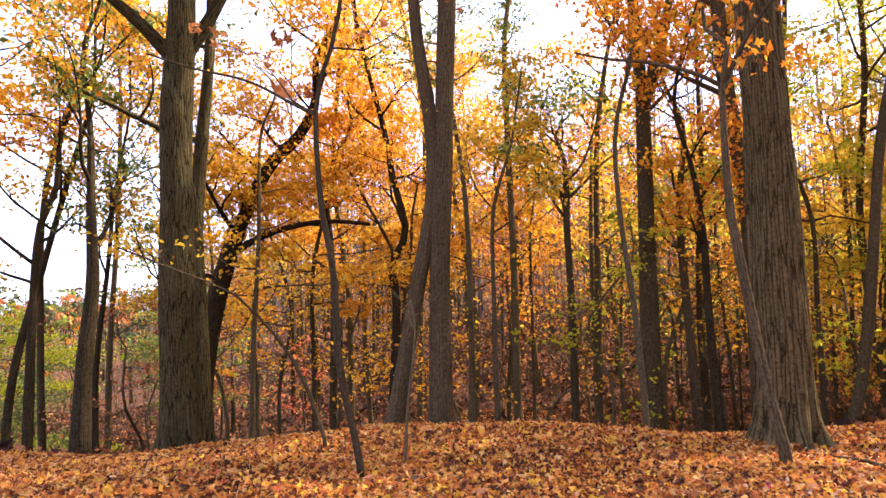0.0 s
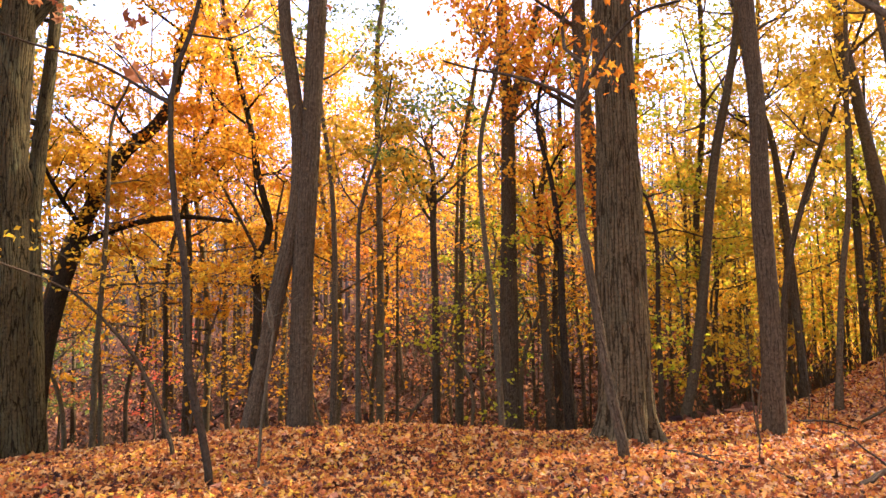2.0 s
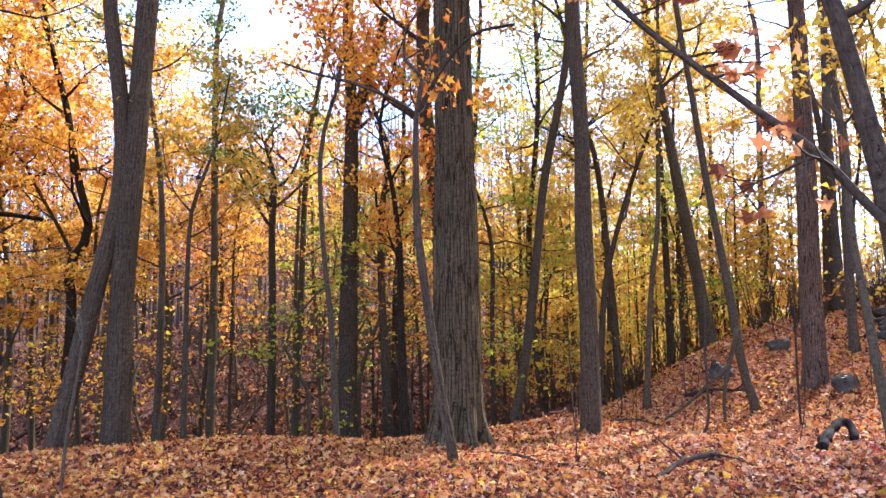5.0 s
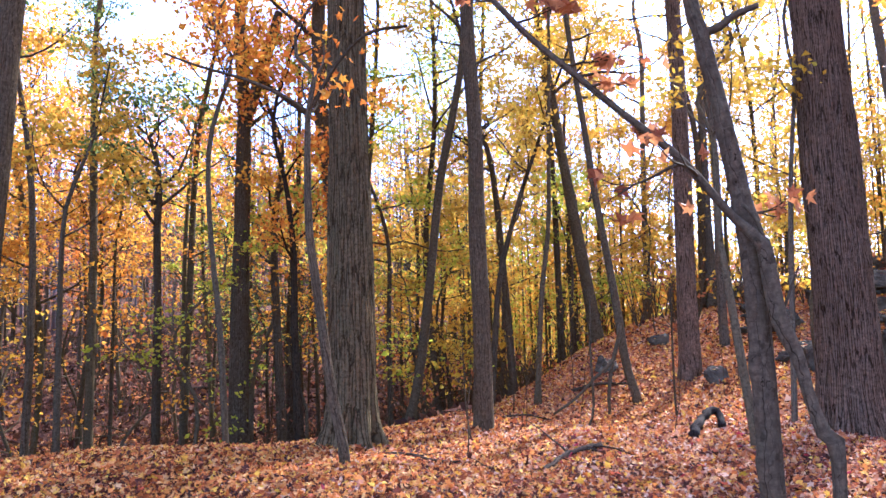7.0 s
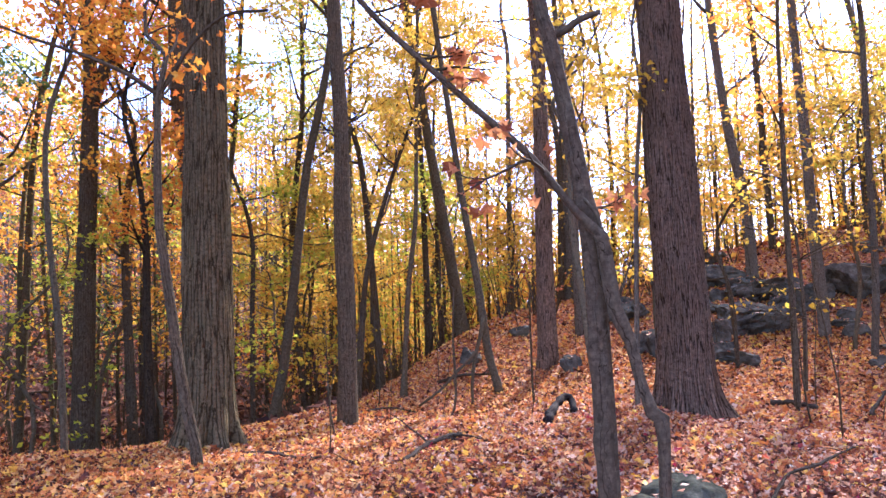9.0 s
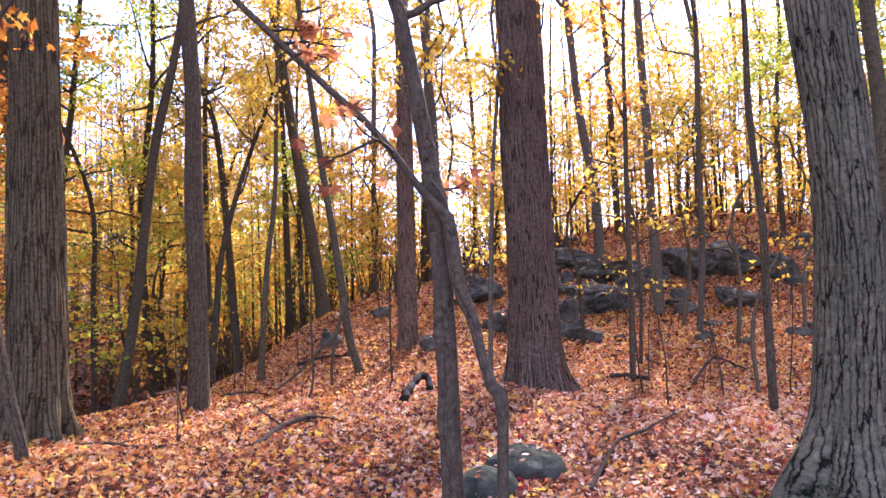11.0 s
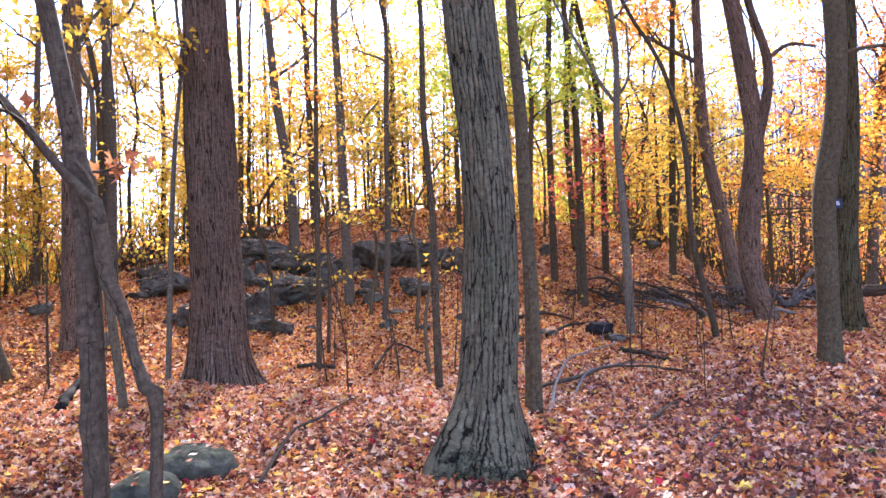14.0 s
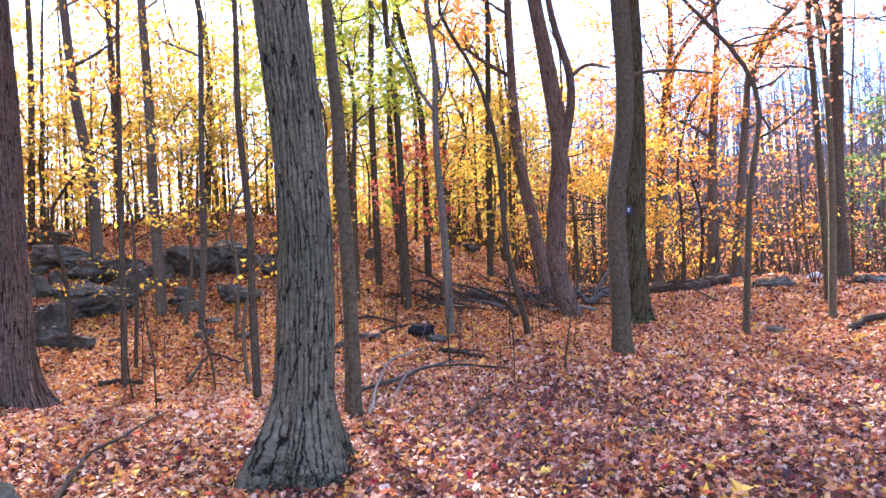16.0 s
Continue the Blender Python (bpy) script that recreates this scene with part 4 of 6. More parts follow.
tree('bent_sapling', 'bent sapling arching over with withered leaves', 3.69, 1.78, [(0.01, -0.02, 0.83), (-0.01, 0.01, 0.89), (-0.04, 0.07, 1.08), (-0.06, 0.11, 1.3), (-0.1, 0.17, 1.49), (-0.12, 0.2, 1.76), (-0.12, 0.21, 1.86), (-0.15, 0.25, 1.93), (-0.2, 0.34, 2.04), (-0.35, 0.54, 2.38), (-0.54, 0.76, 2.66), (-0.75, 0.98, 2.96), (-0.92, 1.13, 3.18), (-1.07, 1.25, 3.4)], 0.031, 0.016, 0, BARK_YOUNG, leaf="brown", low=1.95, limbs=9, reach=0.55, leaves=75, size=0.10, spread=0.07, sides=14, flare=0.2, furrow=0.05, knots=((0.86, None, 0.35), (0.90, 2.2, 0.5), (1.27, None, 0.3), (1.42, None, 0.55), (1.47, 2.4, 0.9), (1.52, 4.0, 0.6), (1.60, None, 0.55), (1.68, None, 0.45), (1.76, None, 0.5), (1.84, None, 0.45), (1.91, None, 0.4), (2.3, 2.6, 0.4)), extra=[([(3.60, 1.93, 1.46), (3.575, 1.965, 1.62), (3.56, 1.985, 1.80), (3.545, 2.005, 1.95), (3.50, 2.06, 2.06)], 0.020, 0.010), ([(3.59, 1.95, 1.44), (3.62, 1.90, 1.60), (3.64, 1.86, 1.72)], 0.010, 0.004)], shape="maple", flat=0.1, up=-0.1)
tree('oak_tree', 'big oak with straight ridged bark and flared roots', 8.82, 4.26, [(-0.01, 0.02, 1.78), (-0.03, 0.06, 3.54), (-0.05, 0.1, 5.39)], 0.344, 0.288, 19, BARK_RIDGED, leaf="gold", low=7.5, leaves=1200, sides=84, flare=0.62, lobes=6, furrow=0.025, limbs=9, reach=3.2, size=0.13, spread=0.45)
tree('sapling', 'thin leaning pale sapling', 6.94, 4.32, [(-0.1, 0.15, 1.65), (-0.15, 0.21, 2.4), (-0.14, 0.21, 3.35)], 0.047, 0.027, 5, BARK_PALE, leaf="yellow", low=2.8, limbs=6, reach=1.0, leaves=160, sides=8, flare=0.1)
tree('maple_tree', 'dark tree high on the slope', 16.90, 14.31, [(0.06, -0.07, 5.46), (0.12, -0.14, 8.94)], 0.101, 0.073, 14, BARK_ASH, leaf="gold", low=4, leaves=2400, limbs=12, reach=2.6)
tree('maple_tree', 'dark tree high on the slope', 16.47, 11.64, [(-0.03, 0.04, 3.15), (-0.0, 0.0, 6.37)], 0.158, 0.100, 15, BARK_ASH, leaf="yellow", low=10, leaves=2400, limbs=12, reach=2.8)
tree('sapling', 'thin wavy sapling on the slope', 10.27, 3.43, [(0.01, -0.02, 1.05), (0.01, -0.02, 2.54), (0.02, -0.04, 3.86), (0.03, -0.08, 5.63)], 0.044, 0.026, 8.5, BARK_DARK, leaf="orange", low=3.6, limbs=8, reach=1.0, leaves=350, sides=8, flare=0.1)
tree('maple_tree', 'slender gray tree below the rocks', 14.79, 4.44, [(-0.03, 0.09, 2.59), (-0.03, 0.1, 3.86), (-0.06, 0.18, 6.42)], 0.107, 0.082, 14, BARK_ASH, leaf="gold", low=5.5, leaves=1000, limbs=11, reach=2.4, sides=12, flare=0.2)
tree('maple_tree', 'slender straight tree below the rocks', 13.57, 3.32, [(0.03, -0.1, 1.45), (0.04, -0.13, 3.73), (0.05, -0.17, 6.03)], 0.062, 0.045, 12, BARK_ASH, leaf="gold", low=4.5, leaves=900, limbs=10, reach=1.9, sides=9, flare=0.15)
tree('sapling', 'slender dark sapling with a straight stem', 8.52, 1.22, [(-0.0, 0.02, 1.25), (-0.0, 0.02, 2.06), (-0.02, 0.1, 3.3), (-0.02, 0.1, 4.68)], 0.048, 0.031, 8.5, BARK_DARK, leaf="orange", low=4.4, limbs=7, reach=1.4, leaves=500, sides=10, flare=0.1)
tree('crooked_sapling', 'small crooked sapling standing on the slope', 9.87, 1.62, [(-0.01, 0.05, 0.78), (0.02, -0.08, 1.41), (0.06, -0.29, 1.8)], 0.028, 0.016, 0, BARK_SMOOTH, leaf="gold", low=1.0, limbs=3, reach=0.7, leaves=20, sides=7, flare=0.1)
tree('oak_tree', 'gray oak with black-furrowed bark and flared foot', 5.65, 0.31, [(0.01, -0.07, 0.89), (0.01, -0.1, 1.74), (0.01, -0.07, 2.6), (-0.0, 0.01, 3.47)], 0.212, 0.195, 18, BARK_OAK, leaf="gold", low=7, leaves=1200, sides=110, flare=1.72, lobes=4, wavy=-0.4, furrow=0.012, limbs=9, reach=3.2, size=0.13, spread=0.45)
tree('maple_tree', 'slender straight gray maple beside the oak', 6.99, 0.00, [(0.0, -0.01, 1.02), (-0.0, 0.03, 2.33), (-0.0, 0.04, 2.86), (-0.01, 0.1, 3.94)], 0.074, 0.052, 12, BARK_SMOOTH, leaf="gold", low=5.4, limbs=9, reach=2.0, leaves=900, sides=20, flare=0.25)
tree('crooked_tree', 'crooked gray tree among the rocks', 17.05, 6.67, [(-0.03, 0.07, 2.0), (-0.15, 0.34, 3.97), (-0.25, 0.56, 6.85)], 0.128, 0.090, 13, BARK_ASH, leaf="gold", low=4.5, leaves=1400, limbs=12, reach=2.6, sides=12)
tree('sapling', 'thin straight sapling before the rocks', 8.46, 4.79, [(0.06, -0.1, 2.78), (0.13, -0.21, 4.35)], 0.036, 0.024, 6.5, BARK_ASH, leaf="yellow", low=3.2, limbs=6, reach=1.1, leaves=250, sides=8, flare=0.1)
tree('maple_tree', 'slender tree on the rocky slope', 12.12, 8.28, [(-0.01, 0.01, 1.41), (0.0, -0.01, 3.95), (-0.12, 0.15, 6.27)], 0.085, 0.060, 13, BARK_ASH, leaf="yellow", low=5, leaves=1600, limbs=11, reach=2.2)
tree('maple_tree', 'slender brown tree with thin crooked limbs', 11.74, -1.29, [(0.0, 0.04, 1.74), (0.01, 0.11, 3.17), (0.01, 0.08, 4.6), (0.01, 0.17, 5.56)], 0.071, 0.042, 9.5, BARK_ASH, leaf="orange", low=4.6, leaves=500, limbs=9, reach=1.7, sides=10, flare=0.15, extra=[([(11.75, -1.20, 3.99), (11.76, -0.96, 4.34), (11.77, -0.70, 4.87), (11.77, -0.44, 5.35), (11.76, -0.18, 5.93)], 0.033, 0.014), ([(11.75, -1.19, 4.09), (11.73, -1.39, 4.46), (11.73, -1.38, 5.32)], 0.024, 0.014)])
tree('leaning_tree', 'thin dark tree leaning in a long curve', 11.77, -2.61, [(0.02, 0.13, 0.6), (0.05, 0.32, 1.56), (0.07, 0.39, 3.19), (0.11, 0.71, 4.47), (0.16, 1.24, 5.47)], 0.053, 0.029, 7, BARK_DARK, leaf="orange", low=4.5, leaves=300, limbs=7, reach=1.2, sides=8, flare=0.1)
tree('oak_tree', 'brown leaning oak that forks above the bend', 14.14, -3.96, [(0.06, 0.24, 0.93), (0.05, 0.22, 2.09), (0.03, 0.1, 3.59), (0.07, 0.3, 5.37), (0.11, 0.47, 6.57)], 0.200, 0.153, 16, BARK_RIDGED, leaf="orange", low=7.6, leaves=2200, sides=24, flare=0.3, furrow=0.015, limbs=9, reach=3.2, size=0.13, spread=0.45, extra=[([(14.15, -3.91, 3.64), (14.10, -4.11, 4.55), (14.10, -4.12, 5.25), (14.15, -3.90, 6.10), (14.18, -3.77, 6.82), (14.20, -3.70, 7.77)], 0.106, 0.059), ([(14.09, -4.14, 5.19), (14.00, -4.48, 5.39), (13.86, -4.90, 5.28)], 0.047, 0.024)])
tree('leaning_tree', 'brown leaning tree beside the brush pile', 16.10, -3.93, [(0.06, 0.28, 1.77), (0.12, 0.58, 3.65), (0.13, 0.65, 6.47)], 0.167, 0.093, 14, BARK_RIDGED, leaf="orange", low=5, leaves=2000, limbs=11, reach=2.6, sides=14)
tree('maple_tree', 'brown maple with a slightly bowed trunk', 9.40, -3.43, [(0.0, 0.01, 1.09), (-0.0, -0.0, 2.08), (-0.05, -0.16, 3.21), (-0.05, -0.16, 4.74)], 0.129, 0.118, 15, BARK_SMOOTH, leaf="orange", low=6.8, leaves=1800, sides=28, flare=0.3, limbs=9, reach=3.2, size=0.13, spread=0.45, extra=[([(9.33, -3.64, 3.87), (9.23, -3.91, 3.90), (9.09, -4.24, 3.87), (8.92, -4.61, 3.77)], 0.027, 0.016)])
tree('oak_tree', 'dark mossy oak carrying a small trail marker', 12.08, -4.55, [(-0.01, -0.03, 1.68), (-0.04, -0.11, 3.66), (-0.04, -0.11, 5.66)], 0.226, 0.195, 17, BARK_MOSSY, leaf="orange", low=7.6, leaves=2000, sides=40, flare=0.6, furrow=0.015, limbs=9, reach=3.2, size=0.13, spread=0.45)
tree('maple_tree', 'slender tree beyond the fallen logs', 19.12, -7.72, [(-0.09, -0.22, 3.69), (-0.17, -0.42, 5.58), (-0.23, -0.58, 6.68)], 0.125, 0.083, 11, BARK_ASH, leaf="orange", low=3, leaves=1100, limbs=13, reach=2.4, extra=[([(18.94, -8.17, 5.73), (18.85, -8.39, 6.81), (18.62, -8.90, 7.60), (18.32, -9.52, 8.34)], 0.083, 0.058)])
tree('maple_tree', 'dark tree beyond the fallen logs', 18.54, -9.06, [(-0.04, -0.09, 3.47), (-0.16, -0.33, 6.56)], 0.158, 0.083, 12, BARK_ASH, leaf="orange", low=3, leaves=1700, limbs=13, reach=2.4)
tree('crooked_tree', 'gray tree with a crooked spreading limb', 18.31, -9.55, [(-0.19, -0.37, 4.12), (-0.34, -0.64, 6.07), (-0.8, -1.43, 7.03)], 0.142, 0.067, 9, BARK_ASH, leaf="orange", low=3.5, leaves=700, limbs=11, reach=2.2, extra=[([(18.01, -10.10, 5.91), (17.86, -10.38, 6.77), (17.58, -10.87, 7.27), (17.30, -11.31, 7.31)], 0.075, 0.050)])
tree('maple_tree', 'slender gray tree beside a pale stone', 11.78, -7.88, [(0.01, 0.02, 1.8), (0.03, 0.05, 3.78), (0.04, 0.06, 5.28)], 0.068, 0.045, 9, BARK_SMOOTH, leaf="salmon", low=3.5, leaves=700, limbs=9, reach=1.8, sides=10)
tree('oak_tree', 'dark oak at the edge of the wood', 15.39, -10.57, [(-0.0, -0.0, 2.64), (-0.09, -0.14, 6.53)], 0.180, 0.135, 15, BARK_DARK, leaf="salmon", low=5, leaves=2200, limbs=12, reach=3, sides=18)


def maple(x, y, h, leaf, leaves, low, reach, size=0.0):
    """A slender woodland maple or oak with spreading layers of leaves."""
    rng = np.random.default_rng(int(abs(x) * 977 + abs(y) * 331))
    far = math.hypot(x, y)
    words = {"gold": "golden", "amber": "amber-orange", "lime": "yellow-green", "salmon": "salmon-pink", "rust": "rust-brown"}.get(leaf, leaf)
    r = 0.016 + 0.0052 * h
    w = rng.normal(size=(3, 2)) * 0.12
    path = [(w[0, 0], w[0, 1], h * 0.3), (w[1, 0] * 2, w[1, 1] * 2, h * 0.55), (w[2, 0] * 3, w[2, 1] * 3, h * 0.8)]
    kind = "young_maple" if h < 6 else "maple_tree"
    text = ("low " if h < 6 else "tall " if h > 12 else "slender ") + "woodland maple with " + words + " autumn leaves"
    return tree(kind, text, x, y, path, r, r * 0.55, h, (BARK_DARK, BARK_SMOOTH)[int(rng.integers(0, 2))], leaf, limbs=int(9 + h * 0.7), low=low, reach=reach, leaves=leaves, size=size or (0.076 + 0.0017 * far), spread=0.17 + 0.011 * far, sides=7, up=0.03 if h < 11 else 0.2, flat=0.6)


def boulder(x, y, wide, tall, seed, kind=""):
    """A weathered boulder, bedded in the leaves: a block with worn corners, or a rounded hump."""
    rng = np.random.default_rng(seed)
    bm = bmesh.new()
    bmesh.ops.create_icosphere(bm, subdivisions=4 if wide > 0.5 else 3, radius=1.0)
    hump = kind == "moss"
    cuts = rng.normal(size=(13, 3)) * (1, 1, 0.9)
    cuts /= np.linalg.norm(cuts, axis=1)[:, None]
    cuts[0] = (0.12, -0.1, 0.98)
    lim = rng.uniform(0.88, 0.99, 13) if hump else rng.uniform(0.46, 0.82, 13)
    off = Vector(rng.uniform(0, 40, 3))
    for v in bm.verts:
        p = np.array(v.co)
        for c, l in zip(cuts, lim):
            over = p @ c - l
            if over > 0:
                p = p - c * over * 0.97
        q = Vector(p)
        crack = abs(noise.noise(Vector((q.x * 1.6, q.y * 1.6, q.z * 3.4)) + off))
        q += q.normalized() * (0.11 * noise.fractal(q * 2.3 + off, 0.9, 2.0, 6) + 0.03 * noise.noise(q * 11 + off) - (0.02 if hump else 0.16) * max(0.0, 1 - crack / 0.07))
        v.co = q
    deep = wide * rng.uniform(0.6, 0.85)
    turn = Matrix.Rotation(rng.uniform(0, 6.3), 4, "Z")
    bmesh.ops.transform(bm, matrix=turn, verts=bm.verts)
    lo, hi = np.min([v.co for v in bm.verts], axis=0), np.max([v.co for v in bm.verts], axis=0)
    tall = max(tall * (1 if hump else 0.85), 0.08)
    for v in bm.verts:
        u = (np.array(v.co) - lo) / (hi - lo)
        v.co = ((u[0] - 0.5) * wide * 1.06, (u[1] - 0.5) * deep * 1.1, (u[2] - 0.3) * tall / 0.7)
    me = bpy.data.meshes.new("boulder")
    bm.to_mesh(me)
    bm.free()
    me.polygons.foreach_set("use_smooth", np.full(len(me.polygons), hump))
    me.materials.append(PALE_STONE if kind == "pale" else DARK_STONE if kind == "dark" else MOSSY_ROCK if kind == "moss" else ROCK)
    label = {"pale": "pale sunlit stone at the edge of the wood", "dark": "dark upright stone among the leaves", "moss": "low mossy rock half buried in leaves"}.get(kind, "dark gray boulder half buried in fallen leaves")
    ob = tagged(piece("boulder", me), label, "boulder", "boulders on the slope")
    ob.location = (x, y, float(height(x, y)))
    ob.rotation_euler = (rng.normal() * 0.08, rng.normal() * 0.08, math.atan2(-x, y))
    if kind != "pale" and wide > 0.3:
        top = [v.co for v in me.vertices if v.normal.z > 0.72 and v.co.z > 0.4 * tall]
        n = int(22 * wide * deep / 0.5) + 3 if top else 0
        pick = rng.integers(0, max(len(top), 1), n)
        pos = np.array([tuple(Matrix.Rotation(math.atan2(-x, y), 3, "Z") @ top[k]) for k in pick]).reshape(-1, 3) + np.array(ob.location) + np.array((0, 0, 0.025))
        v, f = leaf_arrays(rng, pos, rng.uniform(0.05, 0.085, n), 0.85, "simple", 0.15)
        tagged(piece("leaf_litter", mesh_of("leaf_litter", v, [f], LITTER, False)), "fallen leaves lying on a boulder", "leaf litter", kind="stuff")
    return ob


def fallen(name, label, pts, r0, r1, mat, twigs=3):
    """A branch or log on the ground; each point has its height above the leaves."""
    rng = np.random.default_rng(int(abs(pts[0][0]) * 531 + abs(pts[0][1]) * 97))
    p = np.array([(x, y, float(height(x, y)) + dz) for x, y, dz in pts])
    o = p[0].copy()
    line = curve_points(p - o, 22)
    line[1:-1] += rng.normal(size=(20, 3)) * r0 * 0.18
    tb = Tubes()
    tb.add(line, np.linspace(r0, r1, 22) * (1 + 0.12 * rng.normal(size=22)), 10)
    ob = tagged(piece(name, tb.mesh(name, mat)), label, "log" if name == "log" else "fallen branch")
    ob.location = o
    if name != "log":
        for k in range(twigs):
            b = int(rng.integers(5, 20))
            d = line[b] - line[b - 1]
            d = d / np.linalg.norm(d) + rng.normal(size=3) * (0.6, 0.6, 0.1) + np.array([0, 0, 0.15])
            tw = Tubes()
            q, r = grow(rng, line[b], d / np.linalg.norm(d), rng.uniform(0.25, 0.7), r1 * 0.7, 5, 0.3, -0.02)
            tw.add(q, r, 6)
            piece("twig", tw.mesh("twig", mat), ob)
    return ob



# understory and canopy trees about the ravine and the knoll
# first four are added: unseen high crowns block the sun from the right foreground
maple(13.99, -0.61, 12, 'orange', 4200, 8, 2.8)
maple(16.46, -1.15, 13, 'orange', 5200, 8.5, 2.8)
maple(16.00, 0.00, 13, 'gold', 5200, 8, 3.0)
maple(18.49, -0.48, 14, 'orange', 4600, 9, 3.0)
maple(7.26, 14.26, 13, 'lime', 1200, 5.5, 2.6)
maple(9.26, 14.26, 14, 'yellow', 1400, 6, 2.6)
maple(11.04, 5.87, 3.6, 'yellow', 160, 1, 1.4)
maple(12.01, 4.97, 4.2, 'gold', 200, 1.4, 1.6)
maple(11.41, 3.71, 3.4, 'yellow', 160, 1, 1.4)
maple(14.01, 3.75, 4.5, 'yellow', 170, 1.4, 1.6)
maple(12.76, 2.48, 4.0, 'gold', 120, 1.3, 1.5)
maple(13.41, 1.53, 3.8, 'yellow', 130, 1, 1.5)
maple(14.94, -1.31, 3.6, 'gold', 240, 0.9, 1.5)
maple(16.79, -2.66, 4.0, 'yellow', 500, 1, 1.7)
maple(-2.35, 14.82, 4.6, 'gold', 294, 1.2, 2.4)
maple(-1.26, 17.96, 5.5, 'gold', 378, 1.6, 2.6)
maple(0.39, 14.99, 4.4, 'gold', 210, 1.3, 2.2)
maple(1.82, 18.91, 5.2, 'orange', 336, 1.4, 2.6)
maple(2.36, 15.82, 4.2, 'amber', 252, 1, 2.4)
maple(4.37, 20.54, 6, 'rust', 189, 1.5, 2.8)
maple(5.11, 16.21, 4.6, 'green', 294, 1.2, 2.2)
maple(5.62, 13.91, 4.5, 'amber', 294, 1.6, 2.2)
maple(8.54, 19.18, 5, 'rust', 168, 1.4, 2.6)
maple(16.95, 1.33, 7.0, 'lime', 1300, 2.6, 2.4)
maple(17.60, 0.55, 6.0, 'lime', 900, 2.2, 2.4)
maple(19.40, -0.95, 6.5, 'lime', 900, 2.4, 2.4)
maple(18.30, -1.85, 5.5, 'yellow', 500, 2.0, 2.2)
maple(-3.04, 16.22, 10.0, 'amber', 2506, 3.4, 2.8)
maple(-3.76, 13.48, 8.5, 'gold', 2036, 3.4, 2.4)
maple(0.65, 16.99, 11.0, 'gold', 3289, 3.6, 2.8)
maple(-2.09, 19.89, 12.0, 'gold', 2820, 4.1, 3.0)
maple(3.68, 16.60, 10.0, 'lime', 751, 4.1, 1.6)
maple(3.01, 12.65, 4.5, 'lime', 294, 1, 1.4)
maple(6.19, 17.96, 6.5, 'green', 493, 2.6, 2.0)
maple(7.27, 13.12, 8.5, 'lime', 2396, 3.4, 2.6)
maple(9.79, 16.29, 9, 'yellow', 2580, 3.4, 2.6)
maple(3.30, 23.77, 9.0, 'rust', 564, 3.4, 2.8)
maple(-4.60, 17.20, 9.0, 'gold', 1500, 4.0, 3.0)
maple(-1.10, 16.10, 8.5, 'amber', 1300, 4.2, 2.8)
maple(1.60, 17.40, 8.5, 'gold', 1400, 4.2, 3.0)
maple(4.90, 18.60, 9.0, 'gold', 1300, 4.4, 3.0)
maple(2.20, 20.80, 9.5, 'amber', 1300, 4.6, 3.2)
maple(-2.44, 17.83, 15, 'amber', 2820, 6.8, 3.2)
maple(-0.77, 21.99, 17, 'gold', 2976, 7.8, 3.6)
maple(-8.00, 13.86, 12, 'amber', 1500, 6, 2.8)
maple(-7.89, 16.18, 13, 'green', 1300, 7.5, 2.8)
maple(5.73, 14.94, 12, 'orange', 1692, 4.3, 2.8)
maple(0.50, 12.99, 10, 'green', 704, 6.8, 1.6)
maple(-10.30, 17.14, 5, 'lime', 1500, 1, 2.2)
maple(-6.51, 14.62, 4.5, 'rust', 300, 1, 1.8)
maple(-4.39, 21.56, 3.5, 'red', 210, 0.8, 1.4)
maple(5.21, 29.54, 7.0, 'rust', 315, 2.2, 2.6)
maple(2.44, 27.89, 10.0, 'rust', 719, 3.4, 3.2)
maple(7.17, 24.99, 9.0, 'rust', 608, 3.4, 3.0)
maple(-6.84, 19.86, 11.0, 'gold', 1880, 3.6, 2.8)
maple(9.30, 19.94, 10.0, 'rust', 611, 3.6, 2.6)
maple(11.70, 14.97, 9, 'yellow', 2550, 2.2, 2.6)
maple(15.00, 16.09, 10, 'yellow', 2720, 2.2, 2.8)
maple(19.62, 17.06, 10, 'gold', 2720, 2.2, 3.0)
maple(7.19, 12.01, 3.5, 'lime', 252, 0.8, 1.4)
maple(22.05, 13.78, 15, 'yellow', 1500, 5, 3.4)
maple(10.83, 14.38, 13, 'lime', 1800, 6, 2.6)
maple(17.26, 16.67, 14, 'yellow', 3000, 6, 3.2)
maple(13.59, 19.78, 9, 'yellow', 2580, 1.5, 2.8)
maple(18.37, 21.13, 12, 'gold', 3000, 3, 3.2)
maple(19.17, 14.44, 9, 'yellow', 2380, 2.2, 2.8)
maple(19.90, 13.42, 9, 'yellow', 900, 3, 2.4)
maple(25.98, 15.00, 15, 'gold', 3200, 5, 3.6)
maple(29.46, 12.50, 14, 'yellow', 2400, 3, 3.6)
maple(28.92, 7.97, 14, 'gold', 1700, 4, 3.6)
maple(27.49, 5.34, 14, 'orange', 1700, 4, 3.4)
maple(21.61, 7.87, 4.5, 'yellow', 900, 1, 1.8)
maple(24.06, 12.26, 8, 'yellow', 2600, 1.5, 2.8)
maple(21.35, 5.32, 5, 'yellow', 800, 1.5, 1.8)
maple(14.99, 0.44, 8.2, 'lime', 2900, 3.3, 2.5)
maple(23.77, -3.34, 8, 'gold', 1170, 1.5, 2.8)
maple(18.65, -3.63, 7, 'yellow', 810, 1.5, 2.4)
maple(18.91, -6.51, 7, 'orange', 810, 1.5, 2.4)
maple(19.03, -8.87, 6, 'orange', 585, 1.5, 2.4)
maple(21.97, 1.15, 9, 'yellow', 2400, 2, 2.6)
